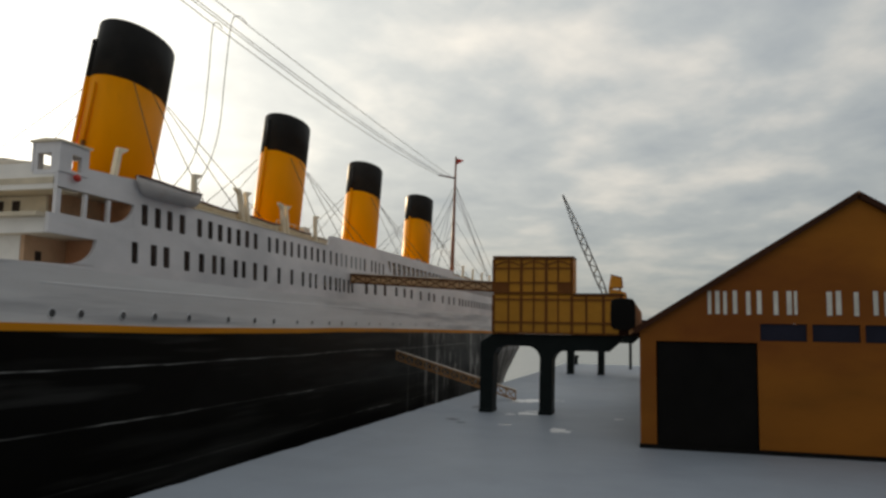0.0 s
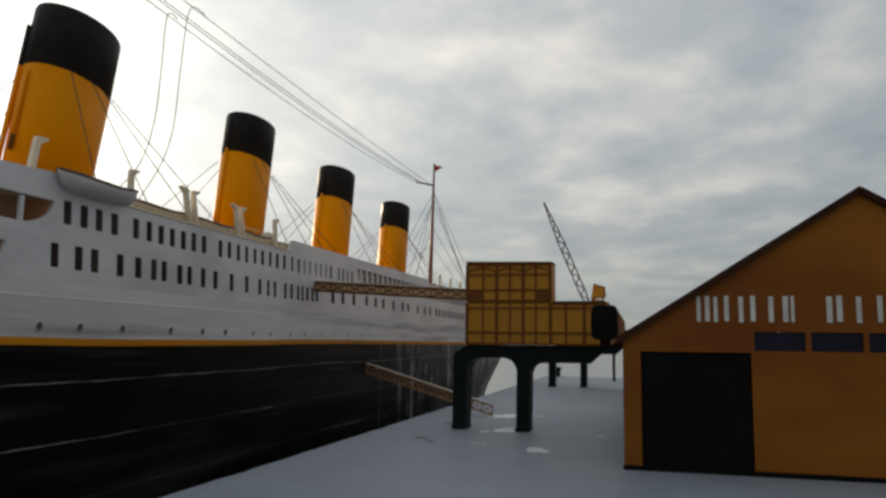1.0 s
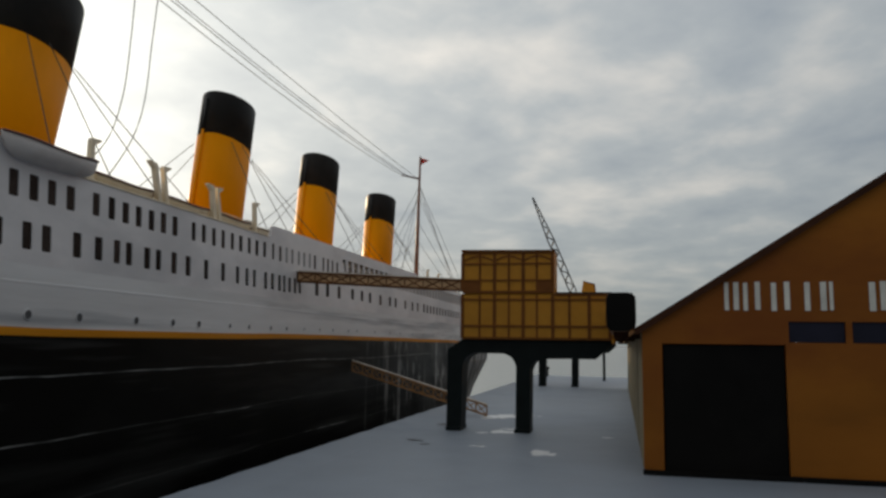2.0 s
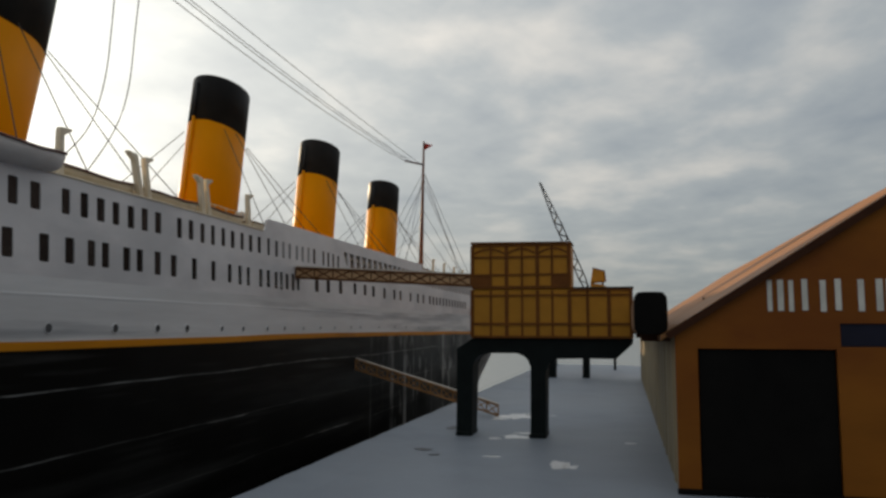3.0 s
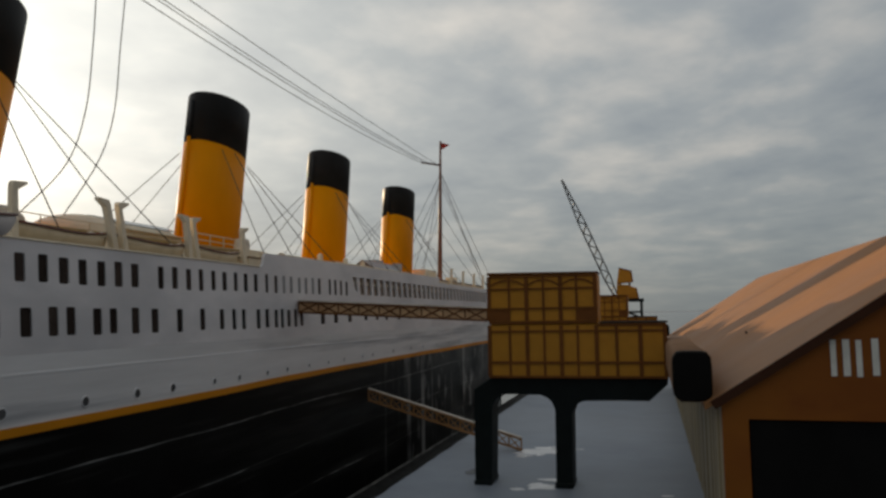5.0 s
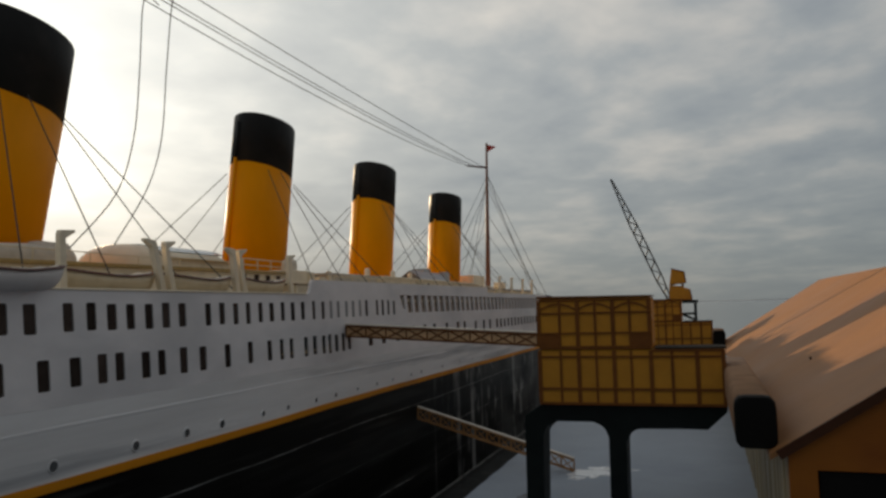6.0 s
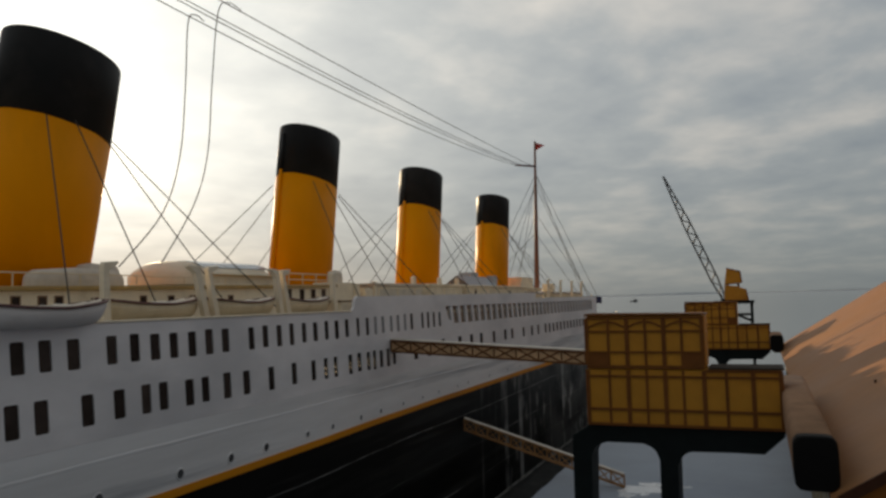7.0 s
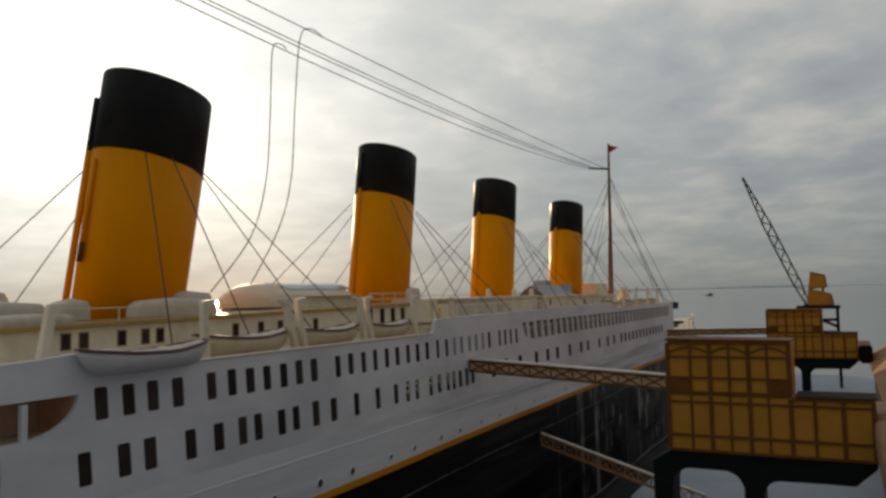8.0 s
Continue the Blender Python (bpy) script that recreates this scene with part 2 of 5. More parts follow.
WORN = material("worn_quay_paint", (0.085, 0.095, 0.105), 0.5, vary=0.4, scale=70, bump=0.3, stain=(0.22, 0.25, 0.29), stain_amount=0.9, stain_scale=60)
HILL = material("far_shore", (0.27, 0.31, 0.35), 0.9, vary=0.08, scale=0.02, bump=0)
DARKBOAT = material("dark_boat", (0.03, 0.03, 0.035), 0.5, vary=0.1, scale=10, bump=0)


def black_hull_material():
    m = material("black_hull_paint", (0.0048, 0.0046, 0.0042), 0.48, vary=0.3, scale=30, stretch=(1, 0.12, 1), bump=0.25, bump_scale=50, gloss_vary=0.10, spec=0.065)
    nt = m.node_tree
    N, L = nt.nodes.new, nt.links.new
    bsdf = nt.nodes["Principled BSDF"]
    old = bsdf.inputs["Base Color"].links[0].from_socket
    pos = N("ShaderNodeNewGeometry").outputs["Position"]
    sep = N("ShaderNodeSeparateXYZ")
    L(pos, sep.inputs[0])

    def mth(op, a, b):
        n = N("ShaderNodeMath")
        n.operation = op
        for k, v in enumerate((a, b)):
            if isinstance(v, (int, float)):
                n.inputs[k].default_value = v
            else:
                L(v, n.inputs[k])
        return n.outputs[0]

    def noise_at(scale, stretch):
        mp = N("ShaderNodeMapping")
        mp.inputs["Scale"].default_value = stretch
        L(pos, mp.inputs["Vector"])
        n = N("ShaderNodeTexNoise")
        n.inputs["Scale"].default_value, n.inputs["Detail"].default_value = scale, 5.0
        L(mp.outputs[0], n.inputs["Vector"])
        return n.outputs["Fac"]

    def ramp(v, a, b):
        n = N("ShaderNodeMapRange")
        n.inputs["From Min"].default_value, n.inputs["From Max"].default_value = a, b
        L(v, n.inputs["Value"])
        return n.outputs[0]

    # plate seams: worn pale lines that run along the hull about every 50 mm
    wob = mth("MULTIPLY", mth("SUBTRACT", noise_at(4.0, (1, 1, 0.2)), 0.5), 0.012)
    zz = mth("ADD", mth("SUBTRACT", sep.outputs[2], mth("MULTIPLY", sep.outputs[1], 0.004)), wob)
    cell = mth("ABSOLUTE", mth("SUBTRACT", mth("FRACT", mth("DIVIDE", mth("ADD", zz, 0.4494), 0.050), 0.0), 0.5), 0.0)
    line = ramp(cell, 0.019, 0.006)
    worn = ramp(noise_at(11.0, (1, 0.5, 1.6)), 0.48, 0.66)
    upper = mth("MULTIPLY", ramp(sep.outputs[2], 0.055, 0.065), ramp(sep.outputs[1], 1.62, 1.55))
    chips = mth("ADD", mth("MULTIPLY", ramp(noise_at(75.0, (1, 0.35, 1.5)), 0.36, 0.62), 0.75), 0.25)
    line = mth("MULTIPLY", line, chips)
    worn = mth("MAXIMUM", worn, 0.16)
    seam = mth("MULTIPLY", line, mth("MAXIMUM", worn, mth("MULTIPLY", upper, mth("ADD", mth("MULTIPLY", worn, 0.45), 0.60))))
    # paint runs: upright pale streaks towards the stern
    runs = mth("MULTIPLY", ramp(noise_at(34.0, (0.2, 1, 0.05)), 0.56, 0.64), ramp(sep.outputs[1], 1.30, 1.75))
    runs = mth("MULTIPLY", runs, ramp(noise_at(22.0, (1, 1, 0.8)), 0.36, 0.60))
    scuff = mth("MULTIPLY", ramp(noise_at(34.0, (1, 1, 0.55)), 0.58, 0.70), ramp(sep.outputs[1], 1.35, 1.80))
    runs = mth("MAXIMUM", runs, mth("MULTIPLY", scuff, 0.8))
    # the weathered stern is worn to grey
    stern = mth("MULTIPLY", ramp(sep.outputs[1], 2.15, 2.50), ramp(noise_at(16.0, (1, 1, 0.5)), 0.30, 0.58))
    runs = mth("MAXIMUM", runs, mth("MULTIPLY", stern, 1.3))
    # the after half is dulled by salt
    salt = mth("MULTIPLY", ramp(sep.outputs[1], 1.50, 2.1), mth("MULTIPLY", ramp(noise_at(12.0, (1, 0.8, 1)), 0.35, 0.65), 0.30))
    runs = mth("MAXIMUM", runs, salt)
    # dull brushed patches
    brush = mth("MULTIPLY", ramp(noise_at(20.0, (1, 0.10, 1.4)), 0.54, 0.78), 0.07)
    scratch = mth("MULTIPLY", ramp(noise_at(70.0, (1, 0.05, 1.0)), 0.60, 0.74), 0.05)
    brush = mth("ADD", mth("ADD", brush, scratch), mth("MULTIPLY", ramp(noise_at(9.0, (1, 0.6, 1)), 0.50, 0.75), 0.012))
    f = mth("MINIMUM", mth("ADD", mth("ADD", mth("MULTIPLY", seam, 0.66), mth("MULTIPLY", runs, 0.75)), brush), 1.0)
    mx = N("ShaderNodeMix")
    mx.data_type = "RGBA"
    L(f, mx.inputs[0])
    L(old, mx.inputs[6])
    mx.inputs[7].default_value = (0.50, 0.51, 0.50, 1)
    L(mx.outputs[2], bsdf.inputs["Base Color"])
    return m


BLACKHULL = black_hull_material()


def water_material():
    m = bpy.data.materials.new("sea_water")
    m.use_nodes = True
    nt = m.node_tree
    N, L = nt.nodes.new, nt.links.new
    bsdf = nt.nodes["Principled BSDF"]
    bsdf.inputs["Base Color"].default_value = (0.045, 0.06, 0.07, 1)
    bsdf.inputs["Roughness"].default_value = 0.12
    bsdf.inputs["IOR"].default_value = 1.33
    pos = N("ShaderNodeNewGeometry").outputs["Position"]
    b = None
    for sc, dist in ((2.2, 0.012), (14.0, 0.0025)):
        n = N("ShaderNodeTexNoise")
        n.inputs["Scale"].default_value, n.inputs["Detail"].default_value = sc, 3.0
        L(pos, n.inputs["Vector"])
        bb = N("ShaderNodeBump")
        bb.inputs["Strength"].default_value, bb.inputs["Distance"].default_value = 0.5, dist
        L(n.outputs["Fac"], bb.inputs["Height"])
        if b:
            L(b, bb.inputs["Normal"])
        b = bb.outputs[0]
    L(b, bsdf.inputs["Normal"])
    return m


WATER = water_material()


# ---------------------------------------------------------------- mesh helpers
def finish(bm, name, mat, smooth=False):
    bmesh.ops.recalc_face_normals(bm, faces=bm.faces[:])
    me = bpy.data.meshes.new(name)
    bm.to_mesh(me)
    bm.free()
    if mat:
        me.materials.append(mat)
    if smooth:
        for p in me.polygons:
            p.use_smooth = True
    return me


def attach(ob, parent):
    if parent is not None:
        ob.parent = parent
        if parent.data is None:
            ob.matrix_parent_inverse = Matrix.Translation(parent.location).inverted()
    return ob


def part(name, bm, mat, parent=None, label="", smooth=False):
    ob = new(name, finish(bm, name, mat, smooth))
    attach(ob, parent)
    return tagged(ob, label) if label else ob


def piece(name, mesh, parent, loc, scale=(1, 1, 1), label="", rot=None):
    ob = new(name, mesh)
    attach(ob, parent)
    ob.location, ob.scale = loc, scale
    if rot:
        ob.rotation_euler = rot
    return tagged(ob, label) if label else ob


def thing(name, base, label, category, group="", kind=""):
    ob = new(name)
    ob.location = base
    ob.empty_display_size = 0.02
    return tagged(ob, label, category, group, kind)


def box(bm, x0, x1, y0, y1, z0, z1, bevel=0.0, seg=1):
    vs = [bm.verts.new((x, y, z)) for x in (x0, x1) for y in (y0, y1) for z in (z0, z1)]
    quads = ((0, 1, 3, 2), (4, 6, 7, 5), (0, 4, 5, 1), (2, 3, 7, 6), (0, 2, 6, 4), (1, 5, 7, 3))
    fs = [bm.faces.new([vs[i] for i in q]) for q in quads]
    if bevel:
        es = list({e for f in fs for e in f.edges})
        bmesh.ops.bevel(bm, geom=es, offset=bevel, segments=seg, affect="EDGES", profile=0.5)
    return bm


def boxbm(*a, **k):
    return box(bmesh.new(), *a, **k)


def tube(bm, pts, r, sides=8, r_end=None):
    """A round bar along a line of points."""
    pts = [Vector(p) for p in pts]
    r_end = r if r_end is None else r_end
    rings = []
    for i, p in enumerate(pts):
        d = (pts[min(i + 1, len(pts) - 1)] - pts[max(i - 1, 0)]).normalized()
        ref = Vector((0, 0, 1)) if abs(d.z) < 0.9 else Vector((1, 0, 0))
        u = d.cross(ref).normalized()
        v = d.cross(u)
        rr = r + (r_end - r) * i / max(1, len(pts) - 1)
        rings.append([bm.verts.new(p + (u * math.cos(a) + v * math.sin(a)) * rr) for a in [2 * math.pi * k / sides for k in range(sides)]])
    for a, b in zip(rings, rings[1:]):
        for k in range(sides):
            bm.faces.new((a[k], a[(k + 1) % sides], b[(k + 1) % sides], b[k]))
    bm.faces.new(rings[0][::-1])
    bm.faces.new(rings[-1])
    return bm


def bar(bm, a, b, w, h):
    """A square bar from a to b, w wide and h high."""
    a, b = Vector(a), Vector(b)
    d = (b - a).normalized()
    ref = Vector((0, 0, 1)) if abs(d.z) < 0.95 else Vector((0, 1, 0))
    u = d.cross(ref).normalized() * (w / 2)
    v = u.cross(d).normalized() * (h / 2)
    r = [[bm.verts.new(p + s * u + t * v) for s, t in ((-1, -1), (1, -1), (1, 1), (-1, 1))] for p in (a, b)]
    for k in range(4):
        bm.faces.new((r[0][k], r[0][(k + 1) % 4], r[1][(k + 1) % 4], r[1][k]))
    bm.faces.new(r[0][::-1])
    bm.faces.new(r[1])
    return bm


def prism(bm, outline, axis, a, b, bevel=0.0):
    """An outline of (u, v) pairs pushed along an axis from a to b: axis y takes (x, z), axis x takes (y, z)."""
    def at(u, v, w):
        return (u, w, v) if axis == "y" else (w, u, v) if axis == "x" else (u, v, w)
    va = [bm.verts.new(at(u, v, a)) for u, v in outline]
    vb = [bm.verts.new(at(u, v, b)) for u, v in outline]
    fs = [bm.faces.new(va), bm.faces.new(vb[::-1])]
    n = len(outline)
    for k in range(n):
        fs.append(bm.faces.new((va[k], va[(k + 1) % n], vb[(k + 1) % n], vb[k])))
    if bevel:
        es = list({e for f in fs[:2] for e in f.edges})
        bmesh.ops.bevel(bm, geom=es, offset=bevel, segments=1, affect="EDGES", profile=0.5)
    return bm


def side_wall(bm, x, depth, y0, y1, z0, z1, holes):
    """A wall in the plane x with square holes (ya, yb, za, zb) cut through its depth towards -x."""
    ys = sorted({y0, y1, *(h[0] for h in holes), *(h[1] for h in holes)})
    zs = sorted({z0, z1, *(h[2] for h in holes), *(h[3] for h in holes)})
    def solid(i, j):
        if not (0 <= i < len(ys) - 1 and 0 <= j < len(zs) - 1):
            return False
        cy, cz = (ys[i] + ys[i + 1]) / 2, (zs[j] + zs[j + 1]) / 2
        return not any(a < cy < b and c < cz < d for a, b, c, d in holes)
    cache = {}
    def vert(i, j, k):
        if (i, j, k) not in cache:
            cache[i, j, k] = bm.verts.new((x - depth * k, ys[i], zs[j]))
        return cache[i, j, k]
    for i in range(len(ys) - 1):
        for j in range(len(zs) - 1):
            if not solid(i, j):
                continue
            c = ((i, j), (i + 1, j), (i + 1, j + 1), (i, j + 1))
            bm.faces.new([vert(*p, 0) for p in c])
            bm.faces.new([vert(*p, 1) for p in c[::-1]])
            for p, q, ni, nj in ((c[0], c[1], i, j - 1), (c[1], c[2], i + 1, j), (c[2], c[3], i, j + 1), (c[3], c[0], i - 1, j)):
                if not solid(ni, nj):
                    bm.faces.new((vert(*p, 0), vert(*p, 1), vert(*q, 1), vert(*q, 0)))
    return bm


# ---------------------------------------------------------------- sea, shore and dock
def flat(name, x0, x1, y0, y1, z, mat, label, category):
    bm = bmesh.new()
    bm.faces.new([bm.verts.new(p) for p in ((x0, y0, z), (x1, y0, z), (x1, y1, z), (x0, y1, z))])
    return tagged(part(name, bm, mat), label, category, kind="structure")


flat("water", -4000, 4000, -4000, 4000, -0.13, WATER, "calm grey sea reaching out to the horizon", "sea")

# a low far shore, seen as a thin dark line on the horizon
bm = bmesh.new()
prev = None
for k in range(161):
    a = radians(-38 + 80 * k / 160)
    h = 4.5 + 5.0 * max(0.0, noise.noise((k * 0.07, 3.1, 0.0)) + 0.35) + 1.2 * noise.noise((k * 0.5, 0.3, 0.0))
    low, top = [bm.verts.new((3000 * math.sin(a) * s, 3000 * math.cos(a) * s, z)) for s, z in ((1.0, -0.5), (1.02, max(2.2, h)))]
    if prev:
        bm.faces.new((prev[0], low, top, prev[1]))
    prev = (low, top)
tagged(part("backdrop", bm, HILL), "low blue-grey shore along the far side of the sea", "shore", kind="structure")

# the quay: one thick slab with a worn edge
bm = bmesh.new()
QZ = -0.004
slab = []
for k in range(421):
    y = -1.6 + 4.62 * k / 420
    w = 0.0013 * noise.noise((0.7, y * 16, 0.0)) + 0.0008 * noise.noise((2.9, y * 48, 0.0))
    h = 0.0006 * noise.noise((6.1, y * 22, 0.0))
    slab.append([bm.verts.new((x + w * worn, y, z + h * worn)) for x, z, worn in
                 ((-0.206, -0.6, 0), (-0.2070, -0.040, 0.3), (-0.2075, -0.004, 1), (-0.2065, -0.0003, 1), (-0.2040, 0.0010, 1), (-0.196, 0.0006, 0.6), (-0.165, -0.0028, 0), (-0.130, QZ, 0), (2.2, QZ, 0), (2.2, -0.6, 0))])
for a, b in zip(slab, slab[1:]):
    for k in range(10):
        bm.faces.new((a[k], a[(k + 1) % 10], b[(k + 1) % 10], b[k]))
bm.faces.new(slab[0])
bm.faces.new(slab[-1][::-1])
tagged(part("pavement", bm, DOCK), "blue-grey painted quay with a thin wet sheen", "quay", kind="structure")

# wet black kerb that lies along the edge of the quay, its line a little uneven
bm = bmesh.new()
rings, crest = [], []
for k in range(93):
    y = -1.6 + 4.6 * k / 92
    w = 0.003 * noise.noise((0.2, y * 9, 0.0))
    h = 0.0022 * noise.noise((5.2, y * 14, 0.0))
    rings.append([bm.verts.new((-0.2065 + dx + (w if dx < -0.01 else 0), y, z + h)) for dx, z in
                  ((0.0, -0.12), (0.0, -0.0440), (-0.012, -0.0470), (-0.084, -0.0475), (-0.0945, -0.0430), (-0.0985, -0.0500), (-0.0985, -0.12))])
    if 1.10 < y < 2.10:
        crest.append((-0.3015 + w, y, -0.0428 + h))
for a, b in zip(rings, rings[1:]):
    for k in range(6):
        bm.faces.new((a[k], a[k + 1], b[k + 1], b[k]))
    bm.faces.new((a[6], a[0], b[0], b[6]))
bm.faces.new(rings[0])
bm.faces.new(rings[-1][::-1])
kerb = tagged(part("kerb", bm, WETBLACK, smooth=True), "wet black uneven ledge along the foot of the quay edge", "kerb", kind="structure")
# pale strip along the crest carries the wet ledge's highlight as colour
part("edge", tube(bmesh.new(), crest, 0.0018, 6), LEDGEPALE, kerb, "worn outer edge with its wet highlight painted pale")


def puddle(x, y, rx, ry, seed, label="thin puddle on the quay with the sky's sheen painted pale"):
    bm = bmesh.new()
    rim, top = [], []
    for k in range(22):
        a = 2 * math.pi * k / 22
        r = 0.95 + 0.6 * noise.noise((math.cos(a) * 1.6 + seed, math.sin(a) * 1.6, seed * 1.7)) + 0.35 * noise.noise((math.cos(a) * 4.5, math.sin(a) * 4.5, seed * 3.1))
        rim.append(bm.verts.new((x + rx * r * math.cos(a), y + ry * r * math.sin(a), QZ + 0.0002)))
        top.append(bm.verts.new((x + rx * r * 0.92 * math.cos(a), y + ry * r * 0.92 * math.sin(a), QZ + 0.0006)))
    mid = bm.verts.new((x, y, QZ + 0.0006))
    for k in range(22):
        j = (k + 1) % 22
        bm.faces.new((rim[k], rim[j], top[j], top[k]))
        bm.faces.new((top[k], top[j], mid))
    return tagged(part("puddle", bm, PUDDLE), label, "puddle", "puddles on the quay")


for n, (x, y, rx, ry) in enumerate(((-0.085, 1.30, 0.026, 0.024), (-0.060, 1.335, 0.028, 0.014), (-0.052, 1.10, 0.016, 0.016), (-0.045, 1.13, 0.014, 0.008),
                                    (0.013, 0.925, 0.010, 0.020), (0.024, 0.912, 0.008, 0.010), (-0.058, 0.952, 0.011, 0.004), (0.08, 1.078, 0.007, 0.004),
                                    (-0.10, 1.27, 0.012, 0.010), (-0.075, 1.08, 0.008, 0.005))):
    puddle(x, y, rx, ry, n * 1.37 + 0.4)
for n, (x, y, rx, ry) in enumerate(((-0.139, 1.158, 0.012, 0.018), (-0.135, 0.98, 0.010, 0.007), (-0.115, 0.95, 0.006, 0.005))):
    bm = bmesh.new()
    ring = []
    for k in range(16):
        a = 2 * math.pi * k / 16
        r = 1 + 0.5 * noise.noise((math.cos(a) + n * 3, math.sin(a), 2.0))
        ring.append(bm.verts.new((x + rx * r * math.cos(a), y + ry * r * math.sin(a), max(QZ, -0.0028 - (x + 0.165) * 0.0345) + 0.0006)))
    mid = bm.verts.new((x, y, max(QZ, -0.0028 - (x + 0.165) * 0.0345) + 0.0010))
    for k in range(16):
        bm.faces.new((ring[k], ring[(k + 1) % 16], mid))
    tagged(part("wet_patch", bm, WORN, smooth=True), "dark worn spot in the quay's grey paint", "stain", "dark spots on the quay")

# a short black bollard at the far edge of the quay
bm = bmesh.new()
tube(bm, ((-0.17, 2.93, QZ), (-0.17, 2.93, 0.022), (-0.17, 2.93, 0.024)), 0.011, 14)
tube(bm, ((-0.17, 2.93, 0.022), (-0.17, 2.93, 0.032)), 0.015, 14)
tagged(part("bollard", bm, CRANEG), "short black bollard on the quay's far edge", "bollard")

# a small boat out on the sea
launch = thing("launch", (-7.65, 51.3, -0.13), "small dark launch far out on the sea", "boat")
bm = bmesh.new()
prism(bm, ((-0.28, 0.04), (-0.22, -0.03), (0.2, -0.03), (0.3, 0.06), (0.1, 0.05)), "y", -0.08, 0.08)
bmesh.ops.translate(bm, verts=bm.verts[:], vec=(-7.65, 51.3, -0.11))
part("hull", bm, DARKBOAT, launch)
bm = boxbm(-7.67, -7.47, 51.25, 51.35, -0.07, 0.03, bevel=0.01)
part("cabin", bm, DARKBOAT, launch)


# ---------------------------------------------------------------- warehouse
SX0, SX1, SY0, SY1, EAVE, RIDGE = 0.115, 0.549, 0.818, 2.27, 0.123, 0.262
XM = (SX0 + SX1) / 2
SLOPE = (RIDGE - EAVE) / (XM - SX0)
shed = thing("warehouse", (XM, 1.5, 0), "orange-brown wooden quay warehouse with a black door and a salmon roof", "warehouse")

# gable front with the doorway and the window band cut through
holes = [(0.132, 0.233, -0.003, 0.109), (0.236, 0.2805, 0.111, 0.1288), (0.2855, 0.3295, 0.111, 0.1288), (0.334, 0.378, 0.111, 0.1288), (0.382, 0.426, 0.111, 0.1288), (0.431, 0.532, -0.003, 0.109)]
bm = bmesh.new()
side_wall(bm, 0.0, 0.006, SX0, SX1, QZ, EAVE + 0.008, holes)
for v in bm.verts:
    x = v.co.y
    v.co = Vector((x, SY0 - v.co.x, min(v.co.z, RIDGE - 0.002 - SLOPE * abs(x - XM))))
front = part("front_wall", bm, SHEDF, shed)
bm = prism(bmesh.new(), ((SX0 + 0.0125, EAVE + 0.008), (SX1 - 0.0125, EAVE + 0.008), (XM, RIDGE)), "y", SY0, SY0 + 0.006)
part("gable", bm, SHEDF, shed)
part("door", boxbm(0.1325, 0.2325, SY0 + 0.0025, SY0 + 0.006, -0.0025, 0.1085, bevel=0.0008), SHEDBLACK, shed, "flat black double door")
part("door", boxbm(0.4315, 0.5315, SY0 + 0.0025, SY0 + 0.006, -0.0025, 0.1085, bevel=0.0008), SHEDBLACK, shed, "flat black double door")
for a, b, c, d in holes[1:5]:
    part("window", boxbm(a + 0.0003, b - 0.0003, SY0 + 0.002, SY0 + 0.005, c + 0.0003, d - 0.0003), SHEDWIN, shed, "long navy-blue painted window")
# dark boards along the gable edges, the foot and the eaves
for sx in (1, -1):
    bm = bmesh.new()
    a = Vector((XM - sx * (XM - SX0 + 0.006), SY0 - 0.003, EAVE - 0.0045))
    b = Vector((XM, SY0 - 0.003, RIDGE - 0.001))
    bar(bm, a, b, 0.0060, 0.0060)
    part("barge_board", bm, SHEDB, shed, "dark brown board along the gable")
part("foot_board", boxbm(SX0 - 0.001, SX1 + 0.001, SY0 - 0.0025, SY0 - 0.0002, QZ, 0.0006, bevel=0.0006), SHEDBLACK, shed)
# upright boards of the long side
long_side = part("side_wall", boxbm(SX0 + 0.003, SX0 + 0.008, SY0 + 0.0065, SY1, QZ, EAVE), SHEDSIDE, shed)
part("side_wall", boxbm(SX1 - 0.008, SX1 - 0.003, SY0 + 0.0065, SY1, QZ, EAVE), SHEDSIDE, shed)
part("rear_wall", prism(bmesh.new(), ((SX0 + 0.0085, QZ), (SX1 - 0.0085, QZ), (SX1 - 0.0085, EAVE), (XM, RIDGE - 0.006), (SX0 + 0.0085, EAVE)), "y", SY1 - 0.006, SY1), SHEDF, shed)
# two roof slopes, slightly sagging
for sx in (1, -1):
    bm = bmesh.new()
    grid = {}
    for i in range(9):
        for j in range(31):
            u, y = i / 8, SY0 - 0.0035 + (SY1 - SY0 + 0.010) * j / 30
            x = XM - sx * (XM - SX0 + 0.011) * (1 - u)
            z = RIDGE + 0.003 - SLOPE * abs(x - XM) + 0.0012 * noise.noise((u * 2, y * 5, sx * 3.0))
            for k in (0, 1):
                grid[i, j, k] = bm.verts.new((x, y, z - 0.004 * k))
    for i in range(8):
        for j in range(30):
            bm.faces.new((grid[i, j, 0], grid[i + 1, j, 0], grid[i + 1, j + 1, 0], grid[i, j + 1, 0]))
            bm.faces.new((grid[i, j, 1], grid[i, j + 1, 1], grid[i + 1, j + 1, 1], grid[i + 1, j, 1]))
    for i in range(8):
        for j in (0, 30):
            bm.faces.new((grid[i, j, 0], grid[i, j, 1], grid[i + 1, j, 1], grid[i + 1, j, 0]))
    for j in range(30):
        for i in (0, 8):
            bm.faces.new((grid[i, j, 0], grid[i, j + 1, 0], grid[i, j + 1, 1], grid[i, j, 1]))
    part("roof", bm, ROOF, shed, "salmon painted board roof slope")
